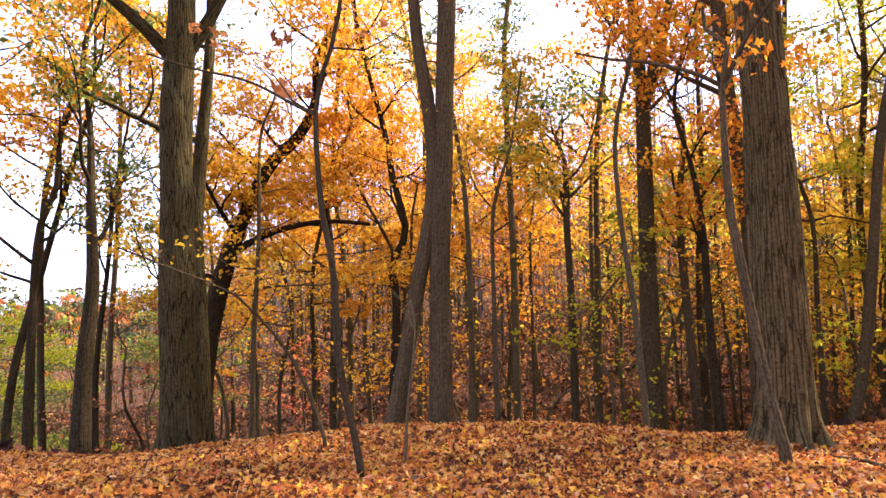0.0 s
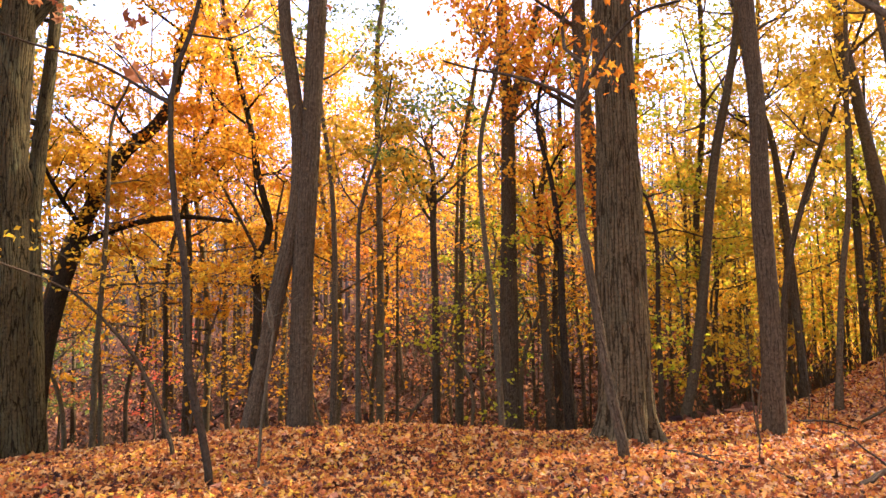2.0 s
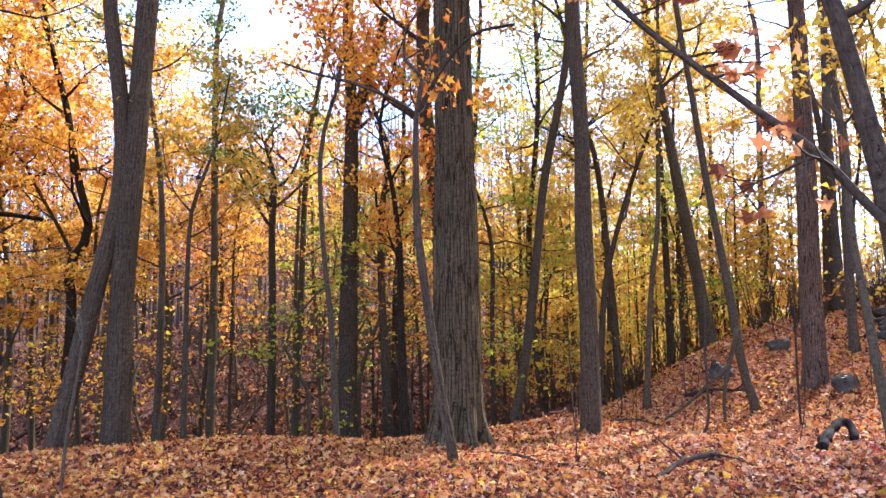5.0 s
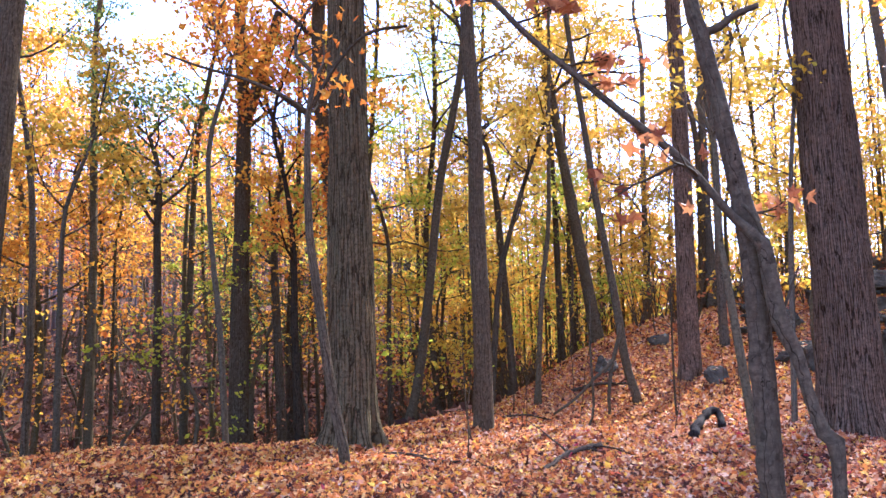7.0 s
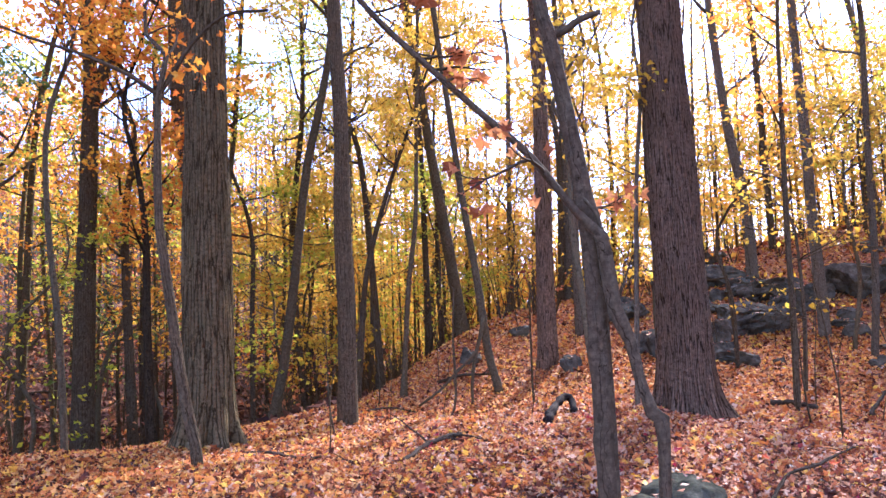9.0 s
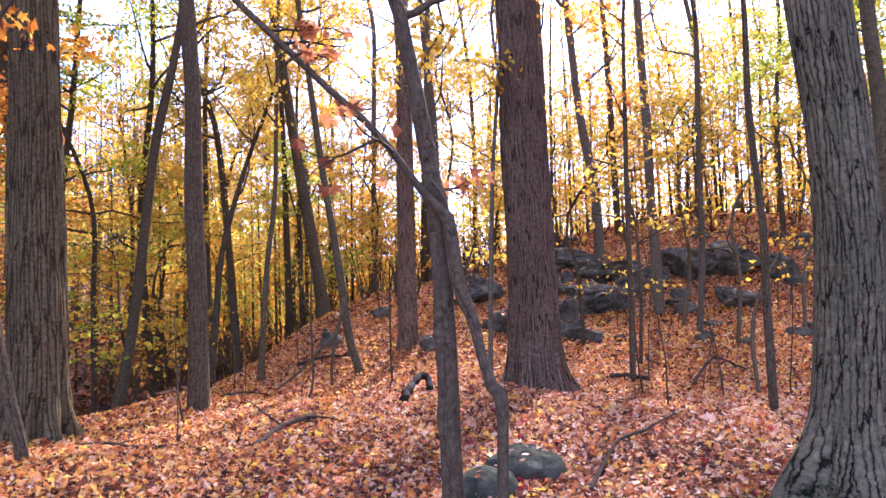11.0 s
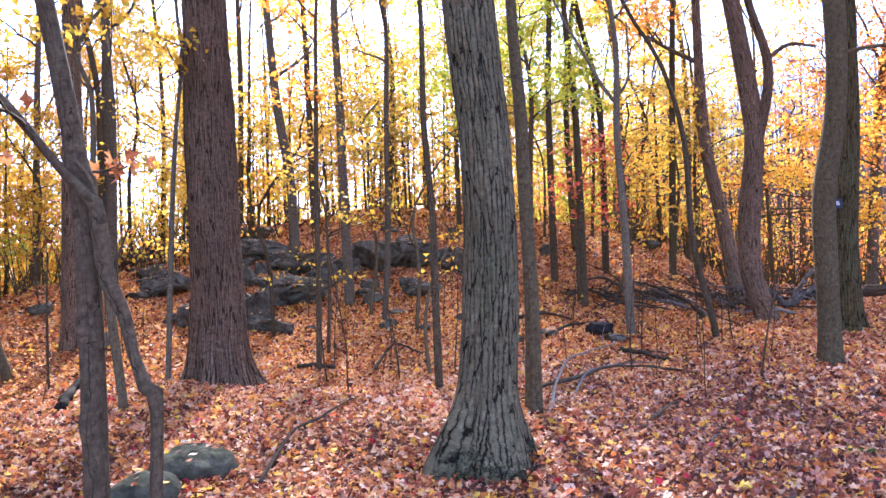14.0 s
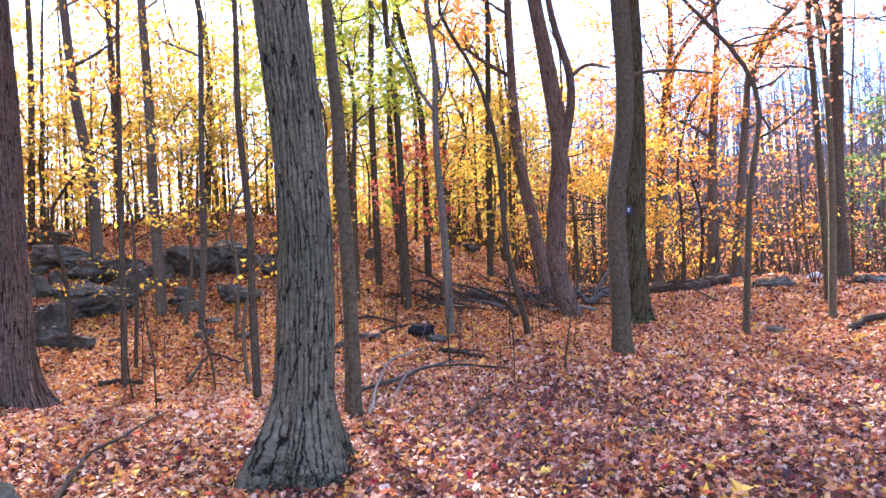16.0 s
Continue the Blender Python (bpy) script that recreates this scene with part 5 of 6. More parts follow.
maple(14.49, -0.51, 3.4, 'red', 360, 0.9, 1.4)
maple(19.81, -2.78, 6, 'yellow', 810, 1, 2.2)
maple(19.70, -3.47, 12, 'orange', 1170, 5, 3.0)
maple(21.17, -5.99, 9, 'gold', 1170, 1.5, 2.8)
maple(15.99, -7.12, 5.5, 'orange', 780, 1.2, 2.6)
maple(19.61, -7.53, 8, 'orange', 900, 2, 2.6)
maple(10.78, -7.27, 9, 'salmon', 900, 3.5, 2.6)
maple(17.34, -13.54, 5, 'green', 675, 0.8, 2.0)
maple(24.86, -7.60, 8, 'gold', 1080, 1, 2.8)
maple(21.87, -12.12, 8, 'orange', 405, 2, 2.8)
maple(10.55, -5.73, 7, 'salmon', 252, 2.6, 2.0)
maple(19.73, 7.18, 16, 'gold', 700, 7, 3.2)
maple(23.29, 5.81, 17, 'yellow', 1700, 7, 3.4)
maple(19.81, 2.78, 11, 'gold', 350, 5.5, 2.6)
maple(24.94, 1.74, 12, 'gold', 1400, 5, 2.8)
maple(20.67, 10.08, 16, 'gold', 700, 7, 3.2)
maple(20.92, -1.83, 14, 'orange', 700, 6, 3.0)
maple(16.79, -2.66, 13, 'orange', 180, 7, 2.6)
maple(16.18, 11.76, 15, 'gold', 900, 7, 3.0)
maple(25.81, 3.17, 10, 'gold', 1500, 2, 3.0)
maple(26.93, -1.88, 10, 'gold', 2600, 2, 3.0)
maple(27.39, -5.82, 9, 'yellow', 1170, 1, 3.0)
maple(7.33, -6.04, 6, 'salmon', 360, 2.2, 2.6)
maple(-8.23, 11.33, 9, 'orange', 1000, 4.5, 2.6)
maple(-8.96, 23.34, 9, 'green', 1843, 1.5, 3.0)
maple(17.32, 10.00, 4.5, 'yellow', 1100, 0.4, 1.8)
maple(19.03, 8.87, 4, 'yellow', 330, 1.3, 1.8)
maple(20.33, 7.00, 4, 'gold', 330, 1.3, 1.8)
maple(20.95, 4.84, 4, 'yellow', 330, 1.3, 1.8)
maple(20.84, 2.56, 4, 'yellow', 300, 1.3, 1.7)
maple(19.50, 0.34, 4, 'yellow', 270, 1.3, 1.7)
maple(15.32, 12.86, 5, 'yellow', 1300, 0.6, 1.8)
maple(12.50, 12.95, 5, 'lime', 900, 0.8, 1.6)
maple(17.90, -1.88, 4.5, 'gold', 270, 1.3, 1.8)
maple(15.97, -5.81, 4, 'gold', 800, 0.8, 1.8)
maple(9.51, 14.09, 5, 'yellow', 1300, 0.8, 1.8)
maple(7.89, 16.18, 6, 'orange', 427, 1.5, 1.8)
maple(8.60, 22.41, 7, 'rust', 246, 1.5, 2.2)
maple(-12.30, 18.24, 3.5, 'green', 1500, 0.8, 2.2)
maple(-11.27, 21.19, 4.0, 'green', 1600, 0.8, 2.4)
maple(-10.55, 24.85, 5, 'green', 1600, 0.8, 2.6)
maple(-8.03, 24.73, 6, 'rust', 580, 1.5, 2.4)
maple(-11.08, 14.18, 5, 'green', 1500, 0.6, 2.0)
maple(-4.27, 18.51, 9, 'amber', 2073, 3.4, 2.8)
maple(-0.70, 15.98, 8, 'gold', 1843, 3.4, 2.4)
maple(0.21, 24.00, 10, 'rust', 1036, 3.4, 3.0)
maple(2.09, 19.89, 9, 'orange', 518, 3.4, 2.6)
maple(5.76, 22.27, 9, 'rust', 483, 3.4, 2.6)
maple(4.64, 14.27, 7, 'amber', 387, 3, 2.0)
maple(7.42, 17.49, 8, 'amber', 898, 3.4, 2.4)
maple(11.44, 17.61, 8, 'gold', 1497, 1.5, 2.4)
maple(-5.11, 16.21, 8, 'gold', 1497, 3.4, 2.4)

# rocks
boulder(14.68, 5.70, 1.44, 0.78, 1, '')
boulder(14.23, 8.52, 1.12, 0.62, 2, '')
boulder(12.39, 5.22, 0.78, 0.26, 3, '')
boulder(13.50, 6.02, 0.64, 0.55, 4, '')
boulder(11.38, 6.09, 0.46, 0.52, 5, '')
boulder(15.81, 5.40, 0.89, 0.56, 6, '')
boulder(16.91, 4.53, 1.33, 0.78, 7, '')
boulder(17.41, 3.62, 1.35, 0.77, 8, '')
boulder(17.03, 2.45, 0.76, 0.53, 9, '')
boulder(14.96, 3.96, 0.47, 0.25, 10, '')
boulder(16.33, 6.15, 1.26, 0.48, 11, '')
boulder(17.18, 7.56, 1.27, 0.51, 12, '')
boulder(19.02, 12.61, 1.19, 0.63, 13, '')
boulder(15.32, 2.90, 0.80, 0.37, 14, '')
boulder(19.45, 8.90, 1.11, 0.49, 15, '')
boulder(16.71, 8.69, 0.92, 0.46, 16, '')
boulder(16.40, 5.04, 0.69, 0.42, 17, '')
boulder(15.33, 7.31, 0.69, 0.55, 18, '')
boulder(12.44, 4.92, 0.30, 0.24, 19, '')
boulder(11.69, 6.65, 0.54, 0.26, 20, '')
boulder(11.56, -0.79, 0.44, 0.27, 21, 'dark')
boulder(11.16, -1.01, 0.34, 0.14, 22, '')
boulder(18.75, -2.37, 0.58, 0.30, 23, '')
boulder(11.28, 0.48, 0.20, 0.14, 24, '')
boulder(10.22, 9.62, 0.46, 0.28, 25, '')
boulder(11.56, 9.43, 0.42, 0.24, 26, '')
boulder(10.49, 7.32, 0.38, 0.31, 27, '')
boulder(15.59, 20.45, 0.55, 0.72, 28, 'dark')
boulder(5.08, 2.40, 0.62, 0.21, 29, 'moss')
boulder(4.45, 2.37, 0.46, 0.20, 30, 'moss')
boulder(13.81, -8.11, 0.88, 0.28, 31, '')
boulder(15.62, -10.03, 0.36, 0.19, 32, 'pale')
boulder(10.49, -6.18, 0.29, 0.10, 33, '')
boulder(11.68, -6.42, 0.27, 0.08, 34, '')
boulder(13.42, -9.81, 0.79, 0.24, 35, '')
boulder(11.58, 0.04, 0.37, 0.11, 36, '')
boulder(11.60, 6.25, 0.64, 0.53, 37, '')
boulder(17.91, 0.21, 0.43, 0.32, 38, '')

# fallen branches
fallen('log', 'short near-black log lying on the leaves', [(7.11, 5.24, 0.05), (7.51, 5.44, 0.14), (7.80, 5.50, 0.20), (7.90, 5.46, 0.16), (7.65, 5.25, 0.06)], 0.06, 0.045, SHADED_WOOD)
fallen('fallen_branch', 'long gray fallen branch among the leaves', [(3.83, 7.16, 0.03), (4.17, 6.91, 0.05), (4.21, 6.35, 0.05), (4.53, 6.17, 0.04), (4.42, 5.47, 0.02)], 0.019, 0.009, DEADWOOD)
fallen('fallen_branch', 'dark fallen branch on the leaves', [(4.51, 4.93, 0.02), (4.95, 5.10, 0.06), (5.29, 5.13, 0.06), (5.87, 5.36, 0.03)], 0.028, 0.019, DEADWOOD)
fallen('fallen_branch', 'curved dark fallen branch on the leaves', [(4.89, 1.79, 0.03), (5.37, 1.90, 0.06), (5.99, 2.01, 0.08), (6.36, 1.90, 0.07), (6.73, 1.86, 0.07), (7.32, 1.88, 0.05)], 0.019, 0.007, DEADWOOD)
fallen('fallen_branch', 'crooked dark dead branch', [(10.34, 2.57, 0.05), (10.92, 2.59, 0.20), (11.41, 2.54, 0.25), (11.56, 2.36, 0.14), (11.57, 2.12, 0.03)], 0.031, 0.012, DEADWOOD)
fallen('log', 'short rotten log with a broken pale end', [(10.27, 3.78, 0.05), (10.40, 3.54, 0.07), (10.34, 3.20, 0.06)], 0.037, 0.031, DEADWOOD)
fallen('fallen_branch', 'bleached crooked branch lying beside the maple', [(6.34, -0.12, 0.02), (7.37, -0.16, 0.05), (8.24, -0.20, 0.12), (9.11, -0.31, 0.20), (9.78, -0.53, 0.20), (10.63, -0.97, 0.10)], 0.022, 0.009, BLEACHED)
fallen('fallen_branch', 'long dark fallen branch beside the maple', [(7.98, 0.14, 0.04), (8.15, -0.13, 0.08), (8.46, -0.45, 0.10), (9.27, -0.82, 0.10), (9.38, -1.34, 0.08), (8.98, -1.93, 0.03)], 0.028, 0.012, DEADWOOD)
fallen('fallen_branch', 'pale forked branch on the leaves', [(7.76, -0.37, 0.02), (8.41, -0.48, 0.10), (8.91, -0.63, 0.12), (9.58, -1.06, 0.10), (9.79, -1.54, 0.04)], 0.019, 0.007, BLEACHED)
fallen('fallen_branch', 'dark fallen branch on the leaves', [(10.54, -1.04, 0.05), (10.27, -1.31, 0.06), (9.97, -1.64, 0.03)], 0.037, 0.025, DEADWOOD)
fallen('fallen_branch', 'gray fallen branch on the leaves', [(6.43, -0.89, 0.02), (7.01, -1.10, 0.06), (7.52, -1.33, 0.06), (7.70, -1.55, 0.03)], 0.022, 0.009, DEADWOOD)
fallen('fallen_branch', 'small pale stick on the leaves', [(5.91, -1.36, 0.02), (6.36, -1.50, 0.05), (6.61, -1.62, 0.03)], 0.01, 0.006, BLEACHED)
fallen('fallen_branch', 'thin twig lying at the foot of the oak', [(5.23, 0.14, 0.02), (5.32, 0.03, 0.04), (5.32, -0.05, 0.02)], 0.009, 0.006, DEADWOOD)
fallen('fallen_branch', 'long dark fallen branch on the slope', [(13.02, 0.67, 0.06), (13.18, 0.16, 0.10), (12.89, -0.37, 0.05)], 0.031, 0.019, DEADWOOD)
fallen('fallen_branch', 'dark fallen branch on the slope', [(11.40, 0.03, 0.04), (11.85, -0.28, 0.10), (12.35, -0.57, 0.08)], 0.031, 0.015, DEADWOOD)
fallen('log', 'fallen log half buried in leaves', [(9.90, -6.94, 0.05), (10.13, -7.41, 0.10), (10.15, -7.67, 0.10)], 0.056, 0.05, DEADWOOD)
fallen('fallen_branch', 'fallen branch below the rocks', [(9.29, 9.63, 0.05), (9.65, 9.25, 0.10), (9.99, 8.86, 0.05)], 0.031, 0.019, DEADWOOD)
fallen('fallen_branch', 'fallen branch on the slope', [(6.95, 8.72, 0.04), (7.64, 8.99, 0.08), (8.10, 8.88, 0.04)], 0.019, 0.012, DEADWOOD)
fallen('fallen_branch', 'thin dark stick on the leaves', [(7.84, 8.60, 0.03), (5.30, 5.18, 0.05), (5.89, 5.40, 0.04)], 0.015, 0.009, DEADWOOD)

# more blocks of the outcrop, tumbled against the large ones
rng = np.random.default_rng(47)
for k in range(20):
    cx, cy = ((15.0, 6.4), (17.0, 4.0), (16.9, 7.6), (13.0, 6.1), (15.9, 8.8))[k % 5]
    boulder(cx + rng.normal() * 1.0, cy + rng.normal() * 0.9, rng.uniform(0.35, 0.8), rng.uniform(0.18, 0.40), 300 + k)

# small stones broken from the boulders
rng = np.random.default_rng(31)
for k in range(44):
    az, d = math.radians(rng.uniform(56, 86)), rng.uniform(13, 20.5)
    boulder(d * math.sin(az), d * math.cos(az), rng.uniform(0.2, 0.6), rng.uniform(0.1, 0.28), 200 + k)

# ---- brush pile of dead wood beyond the leaning trees ----
rng = np.random.default_rng(77)
for k in range(64):
    u = rng.uniform(0, 1)
    cx, cy = 14.4 + 1.8 * u + rng.normal() * 0.7, -0.7 - 4.9 * u + rng.normal() * 0.4
    a, ln = rng.normal() * 0.8 + 1.75, rng.uniform(0.5, 2.0)
    dx, dy = math.cos(a) * ln / 2, math.sin(a) * ln / 2
    hgt = rng.uniform(0.02, 0.3)
    bleached = k % 6 == 0
    fallen("dead_branch", "bleached dead branch in a brush pile" if bleached else "dark dead branch in a brush pile",
           [(cx - dx, cy - dy, hgt * 0.2), (cx + rng.normal() * 0.22, cy + rng.normal() * 0.22, hgt), (cx + dx * 0.6 + rng.normal() * 0.2, cy + dy * 0.6, hgt * rng.uniform(0.6, 1.5)), (cx + dx, cy + dy, hgt * rng.uniform(0.2, 1.8))], rng.uniform(0.014, 0.05), 0.010, BLEACHED if bleached else DEADWOOD, 5)["group"] = "brush pile"
for k, (tx, ty, hh) in enumerate(((14.5, -4.9, 0.75), (14.9, -5.3, 0.5), (14.6, -4.0, 0.55))):
    fallen("dead_branch", "bleached forked branch leaning in the brush pile", [(14.75, -4.5, 0.02), (0.5 * (14.75 + tx), 0.5 * (-4.5 + ty), hh * 0.6), (tx, ty, hh)], 0.06, 0.03, BLEACHED, 3)["group"] = "brush pile"
for cx, cy, ln in ((16.4, -7.2, 2.2), (15.9, -6.3, 2.6)):
    fallen("log", "fallen log lying along the crest of the bank", [(cx - 0.2, cy - ln / 2, 0.1), (cx, cy, 0.14), (cx + 0.2, cy + ln / 2, 0.1)], 0.14, 0.1, DEADWOOD)


for k in range(16):
    a, r = math.radians(rng.uniform(-22, 26)), rng.uniform(13, 26)
    cx, cy, t, ln = r * math.sin(a), r * math.cos(a), rng.normal() * 0.5, rng.uniform(1.2, 3.5)
    fallen("log", "dark fallen log on the floor of the ravine", [(cx - math.cos(t) * ln / 2, cy - math.sin(t) * ln / 2, 0.08), (cx, cy, 0.12), (cx + math.cos(t) * ln / 2, cy + math.sin(t) * ln / 2, rng.uniform(0.1, 0.5))], rng.uniform(0.05, 0.12), 0.04, DEADWOOD)


# ---- trail marker ----
def trail_marker(p):
    p = Vector(p)
    root = tagged(new("trail_marker"), "small black trail marker with a white letter B", "trail marker")
    to = Vector((0.47 - p.x, -0.5 - p.y, 0)).normalized()
    root.matrix_world = Matrix.Translation(p) @ to.to_track_quat("Z", "Y").to_matrix().to_4x4()
    bm = bmesh.new()
    bmesh.ops.create_cube(bm, size=1)
    bmesh.ops.scale(bm, vec=(0.125, 0.145, 0.006), verts=bm.verts)
    bmesh.ops.bevel(bm, geom=list(bm.edges), offset=0.002, segments=1)
    me = bpy.data.meshes.new("plate")
    bm.to_mesh(me)
    bm.free()
    me.materials.append(SIGN_DARK)
    plate = piece("plate", me, root)
    cu = bpy.data.curves.new("letter", "FONT")
    cu.body, cu.size, cu.extrude, cu.align_x, cu.align_y, cu.offset = "B", 0.088, 0.0015, "CENTER", "CENTER", 0.0
    cu.materials.append(SIGN_WHITE)
    ob = piece("letter", cu, plate, "white letter B")
    ob.location = (0, 0, 0.0055)


trail_marker((11.845, -4.444, 2.245))


# ---- thin whips and seedlings on the slope ----
def whip(x, y, h, r):
    rng = np.random.default_rng(int(x * 101 + y * 57 + 900))
    q, rr = grow(rng, (0, 0, -0.05), (rng.normal() * 0.08, rng.normal() * 0.08, 1), h, r, 8, 0.12, 0.05)
    tb = Tubes()
    tb.add(q, rr, 6)
    ob = tagged(new("seedling"), "thin bare seedling standing in the fallen leaves", "seedling", "seedlings on the slope")
    ob.location = (x, y, float(height(x, y)))
    piece("stem", tb.mesh("stem", BARK_DARK), ob)
    for k in range(4):
        tw = Tubes()
        b = int(rng.integers(3, 8))
        p, s = grow(rng, q[b], (rng.normal(), rng.normal(), 0.7), h * 0.22, rr[b] * 0.6, 4, 0.3, 0.1)
        tw.add(p, s, 4)
        piece("twig", tw.mesh("twig", BARK_DARK), ob)


rng = np.random.default_rng(5)
for k in range(64):
    az, d = math.radians(rng.uniform(36, 112)), rng.uniform(7.8, 16)
    whip(d * math.sin(az), d * math.cos(az), rng.uniform(0.8, 3.0), rng.uniform(0.006, 0.014))

# ---- moss ----
rng = np.random.default_rng(8)
pos = rng.normal(size=(120, 3)) * (0.07, 0.05, 0.0) + np.array([6.05, -2.5, float(height(6.05, -2.5)) + 0.04])
v, f = leaf_arrays(rng, pos, rng.uniform(0.02, 0.04, 120), 0.3)
tagged(piece("moss", mesh_of("moss", v, [f], MOSS, False)), "small tuft of green moss among the leaves", "moss", kind="stuff")

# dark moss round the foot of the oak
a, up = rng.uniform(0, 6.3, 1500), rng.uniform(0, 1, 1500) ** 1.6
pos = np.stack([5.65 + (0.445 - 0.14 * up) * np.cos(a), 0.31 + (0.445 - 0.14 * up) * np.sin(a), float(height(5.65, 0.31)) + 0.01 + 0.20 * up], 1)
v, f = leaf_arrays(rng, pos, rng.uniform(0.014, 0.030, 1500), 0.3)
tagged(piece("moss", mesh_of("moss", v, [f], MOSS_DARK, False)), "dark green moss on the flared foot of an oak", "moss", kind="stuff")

# ---- leaves lying on top, each by itself ----
rng = np.random.default_rng(9)
SHEETS = []
for k in range(24):
    v, f = leaf_arrays(rng, np.zeros((1, 3)), np.array([1.0]), 0.8, "maple", 0.2)
    SHEETS.append(mesh_of("fallen_leaf", v, [f], (LEAF["yellow"], LITTER, LEAF["gold"], LITTER_ORANGE, LITTER, LEAF["red"], LITTER_ORANGE, LITTER)[k % 8], False))
for k in range(290):
    az, d = math.radians(rng.uniform(-25, 122)), rng.uniform(3.9, 8.5)
    x, y = d * math.sin(az), d * math.cos(az)
    ob = piece("fallen_leaf", SHEETS[k % 24])
    size = rng.uniform(0.06, 0.105)
    ob.location, ob.rotation_euler, ob.scale = (x, y, float(height(x, y)) + 0.05), (0, 0, rng.uniform(0, 6.3)), (size, size, size)
    tagged(ob, ("yellow maple leaf lying on the litter", "tan and russet maple leaf on the litter", "golden maple leaf lying on the litter", "orange maple leaf lying on the litter", "tan and russet maple leaf on the litter", "red maple leaf lying on the litter", "orange maple leaf lying on the litter", "tan and russet maple leaf on the litter")[k % 8], "leaf", "single fallen leaves")


# ---- woods farther off: too many to count ----
def far_woods(seed, az0, az1, r0, r1, count, colours, per, clump, bare=0.3, level=0.6, bark=BARK_DARK, tall=(6, 17), stout=0.13):
    rng = np.random.default_rng(seed)
    tb, lv, lf, mi, off = Tubes(), [], [], [], 0
    for k in range(count):
        az, r = math.radians(rng.uniform(az0, az1)), math.sqrt(rng.uniform(r0 ** 2, r1 ** 2))
        x, y = r * math.sin(az), r * math.cos(az)
        z, h = float(height(x, y)), rng.uniform(*tall)
        lean = rng.normal(size=2) * 0.04 * h
        rad = rng.uniform(0.3, 1.0) * stout
        tb.add(np.array([(x, y, z - 0.3), (x + lean[0] * 0.3, y + lean[1] * 0.3, z + h * 0.45), (x + lean[0], y + lean[1], z + h)]), np.array([rad, rad * 0.7, rad * 0.15]), 5)
        for b in range(6):
            zz = rng.uniform(0.3, 0.95)
            p0 = np.array((x + lean[0] * zz, y + lean[1] * zz, z + h * zz))
            d = np.array((rng.normal(), rng.normal(), 0.6))
            tb.add(np.array([p0, p0 + d * h * 0.09, p0 + d * h * 0.16 + (0, 0, 0.3)]), np.array([rad * 0.35, rad * 0.2, 0.01]), 3)
        if rng.uniform() < bare:
            continue
        n = int(per * rng.uniform(0.5, 1.4))
        cen = np.array((x + lean[0], y + lean[1], z + h * level))
        tier = rng.normal(size=(9, 3)) * (h * 0.15, h * 0.15, h * (0.2 if level < 0.65 else 0.13))
        pos = cen + tier[rng.integers(0, 9, n)] + rng.normal(size=(n, 3)) * (h * 0.07, h * 0.07, h * 0.03)
        v, f = leaf_arrays(rng, pos, clump * rng.lognormal(0, 0.3, n), 0.4)
        lv.append(v)
        lf.append(f + off)
        mi.append(np.full(len(f), rng.integers(0, len(colours))))
        off += len(v)
    tagged(piece("distant_trunks", tb.mesh("distant_trunks", bark)), "slender trunks of the woods across the ravine", "woods", kind="stuff")
    me = mesh_of("distant_foliage", np.vstack(lv), [np.vstack(lf)], [LEAF[c] for c in colours], False)
    me.polygons.foreach_set("material_index", np.concatenate(mi).astype(np.int32))
    tagged(piece("distant_foliage", me), "autumn foliage of the woods farther off", "foliage", kind="stuff")


far_woods(11, -14, 3, 26, 60, 80, ("gold", "amber", "rust", "amber", "orange"), 190, 0.17, 0.45, 0.65)
far_woods(19, 3, 17, 26, 60, 60, ("orange", "amber", "rust", "brown"), 80, 0.16, 0.65, 0.6, BARK_ASH, (3, 7), 0.08)
far_woods(20, 17, 36, 26, 60, 80, ("orange", "amber", "gold", "rust", "yellow"), 130, 0.17, 0.55, 0.6, BARK_ASH)
far_woods(22, 78, 100, 32, 62, 110, ("lime", "lime", "gold", "lime", "yellow"), 260, 0.125, 0.35, 0.5, BARK_HAZY, (7, 13), 0.09)
far_woods(23, -50, -13, 60, 170, 320, ("olive", "olive", "green", "brown"), 90, 0.5, 0.15, tall=(3, 6.5))
far_woods(24, 98, 142, 34, 75, 260, ("rust", "brown", "salmon", "rust"), 70, 0.17, 0.6, 0.5, BARK_HAZY, (4, 9), 0.08)
far_woods(18, 94, 116, 24, 50, 90, ("gold", "orange", "amber", "orange"), 260, 0.10, 0.35, 0.5, BARK_SMOOTH, (4, 9), 0.08)
far_woods(12, -48, -14, 24, 70, 80, ("olive", "orange", "rust", "green"), 150, 0.2, 0.45, tall=(2.5, 6))
far_woods(13, 36, 98, 25, 56, 330, ("yellow", "gold", "yellow", "gold", "lime"), 580, 0.132, 0.06, 0.55, BARK_SMOOTH, (7, 16), 0.075)
far_woods(26, 38, 98, 23, 42, 150, ("yellow", "gold", "lime", "amber", "gold"), 430, 0.125, 0.05, 0.5, BARK_SMOOTH, (4, 9), 0.06)
far_woods(28, 46, 90, 24, 33, 90, ("yellow", "gold", "amber", "gold", "yellow"), 260, 0.105, 0.05, 0.5, BARK_SMOOTH, (3, 6), 0.05)
far_woods(29, 33, 52, 22, 34, 60, ("gold", "yellow", "amber", "lime"), 300, 0.11, 0.05, 0.5, BARK_SMOOTH, (5, 10), 0.06)
far_woods(27, 14, 38, 17, 40, 60, ("gold", "yellow", "amber", "lime"), 330, 0.115, 0.15, 0.6, BARK_SMOOTH, (6, 12), 0.06)
far_woods(14, 96, 140, 22, 60, 110, ("amber", "orange", "salmon", "orange"), 170, 0.105, 0.6, 0.5, BARK_SMOOTH, (5, 14), 0.09)
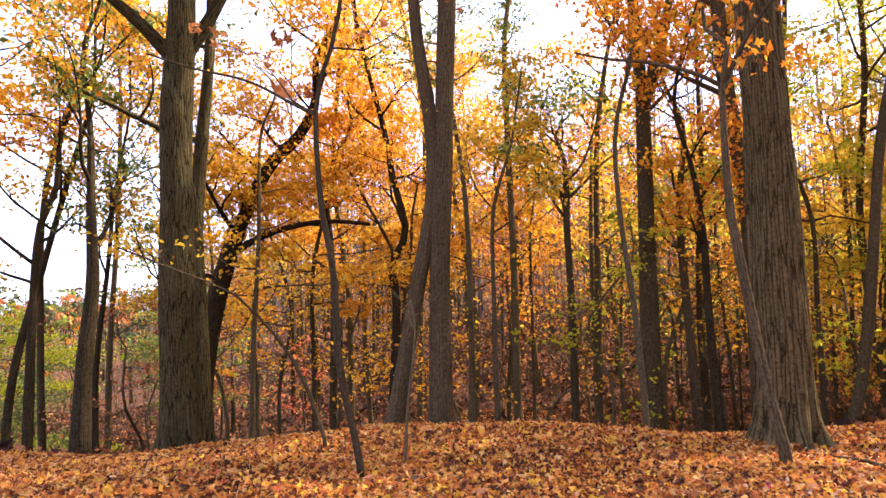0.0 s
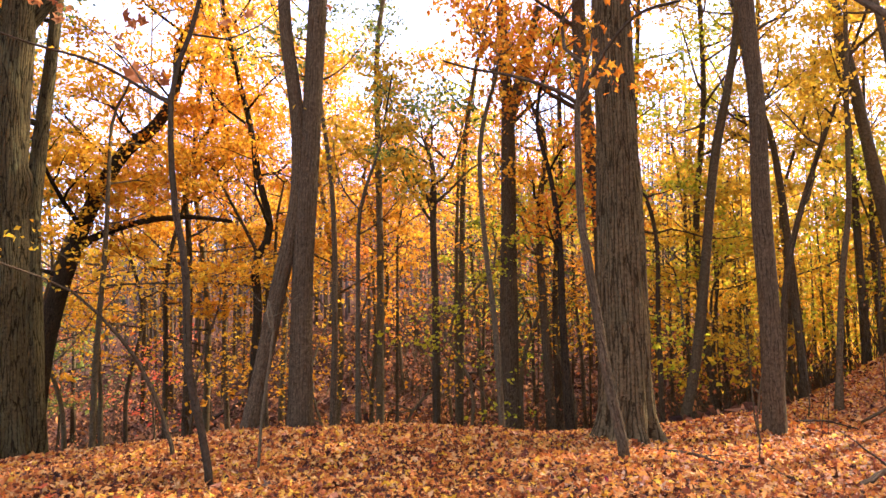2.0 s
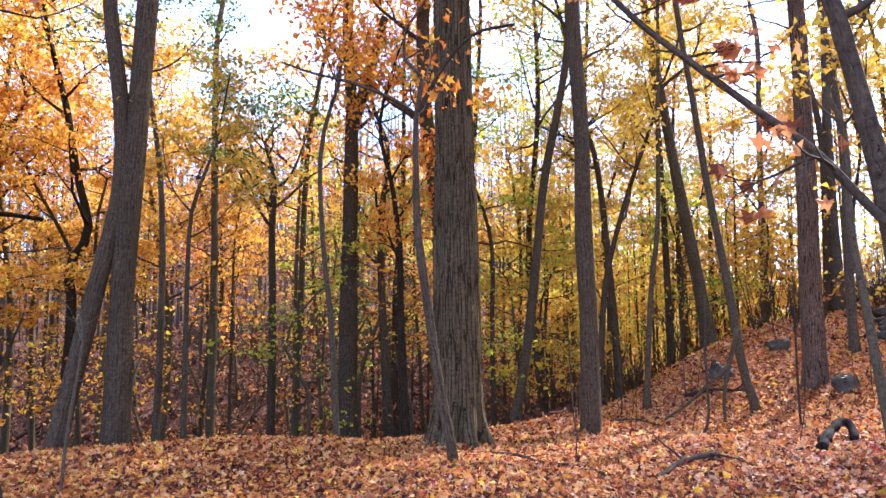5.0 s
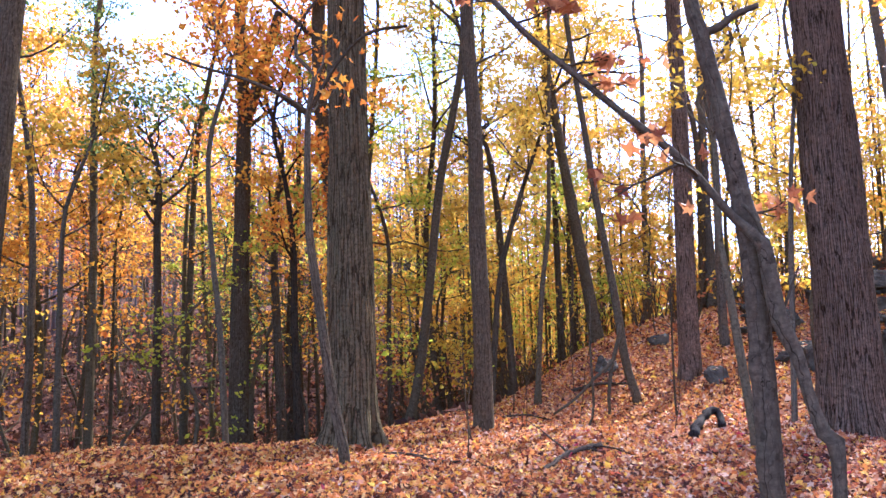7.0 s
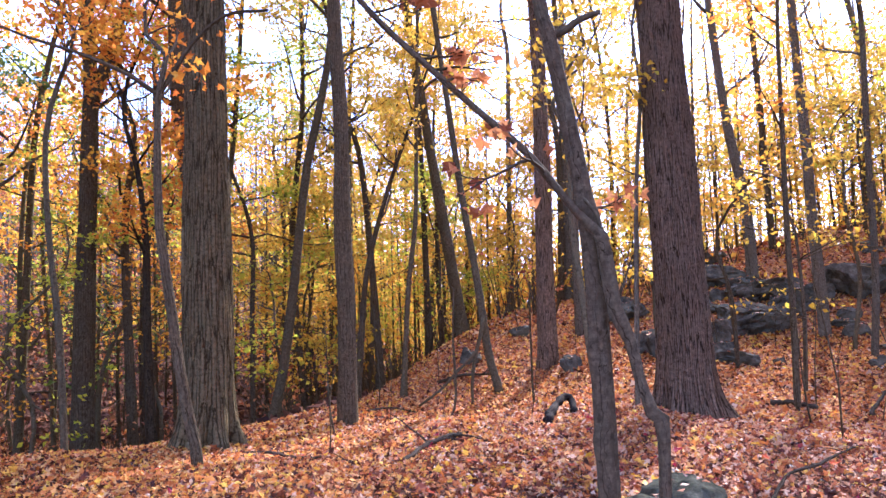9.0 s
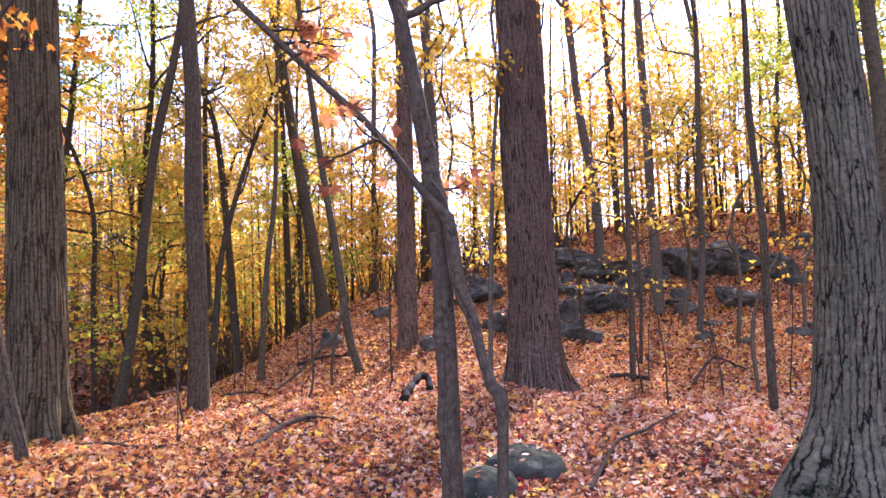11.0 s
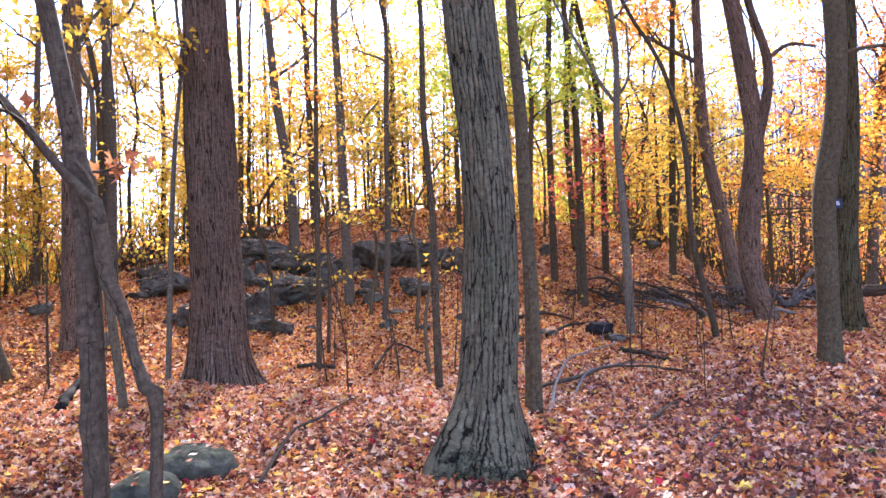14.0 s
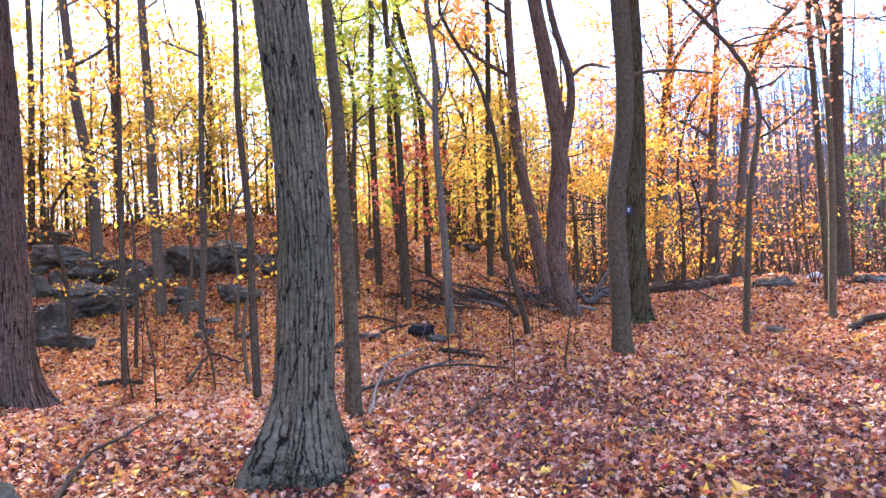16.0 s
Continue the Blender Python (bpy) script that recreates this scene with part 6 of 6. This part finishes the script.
far_woods(15, -20, 140, 60, 150, 380, ("rust", "brown", "gold", "rust", "olive"), 80, 0.4, 0.6)
far_woods(16, -20, 36, 38, 120, 1000, ("rust", "brown"), 40, 0.25, 0.85, 0.6, BARK_HAZY, (6, 13), 0.11)
far_woods(17, 98, 142, 40, 125, 1000, ("rust", "brown"), 40, 0.3, 0.9, 0.6, BARK_HAZY, (8, 16), 0.10)


def undergrowth(seed, az0, az1, r0, r1, count, colours, tall, most=26):
    """Brush on the ravine's slopes: thin stems with a few withered leaves."""
    rng = np.random.default_rng(seed)
    tb, lv, lf, mi, off = Tubes(), [], [], [], 0
    for k in range(count):
        az, r = math.radians(rng.uniform(az0, az1)), math.sqrt(rng.uniform(r0 ** 2, r1 ** 2))
        x, y = r * math.sin(az), r * math.cos(az)
        z, h = float(height(x, y)), rng.uniform(0.5, 1.0) * tall
        tips = []
        for b in range(5):
            d = rng.normal(size=2) * 0.3
            q = np.array([(x, y, z - 0.05), (x + d[0] * h * 0.5, y + d[1] * h * 0.5, z + h * 0.55), (x + d[0] * h * 1.1 + rng.normal() * 0.1, y + d[1] * h * 1.1, z + h * rng.uniform(0.8, 1.2))])
            tb.add(q, np.array([0.014, 0.010, 0.005]) * (0.7 + 0.25 * tall), 3)
            tips.append(q[2] * 0.7 + q[1] * 0.3)
        n = int(rng.uniform(0.25, 1) * most)
        pos = np.array(tips)[rng.integers(0, 5, n)] + rng.normal(size=(n, 3)) * (0.25, 0.25, 0.18) * tall * 0.6
        v, f = leaf_arrays(rng, pos, 0.11 * rng.lognormal(0, 0.3, n), 0.4)
        lv.append(v)
        lf.append(f + off)
        mi.append(np.full(len(f), rng.integers(0, len(colours))))
        off += len(v)
    tagged(piece("brush_stems", tb.mesh("brush_stems", BARK_DARK)), "thin bare stems of undergrowth in the ravine", "undergrowth", kind="stuff")
    me = mesh_of("brush_leaves", np.vstack(lv), [np.vstack(lf)], [LEAF[c] for c in colours], False)
    me.polygons.foreach_set("material_index", np.concatenate(mi).astype(np.int32))
    tagged(piece("brush_leaves", me), "withered leaves of undergrowth in the ravine", "undergrowth", kind="stuff")


undergrowth(21, -46, 34, 13, 34, 800, ("rust", "brown", "rust", "brown", "brown"), 1.1, 8)
undergrowth(22, -46, 36, 32, 70, 600, ("rust", "brown", "rust", "olive"), 2.4, 10)
undergrowth(23, 30, 60, 16, 34, 260, ("rust", "gold", "yellow"), 1.7)
undergrowth(24, 95, 138, 17, 44, 420, ("rust", "brown", "gold"), 1.8)

undergrowth(25, 54, 98, 19.0, 27, 110, ("yellow", "gold", "brown"), 1.0, 12)
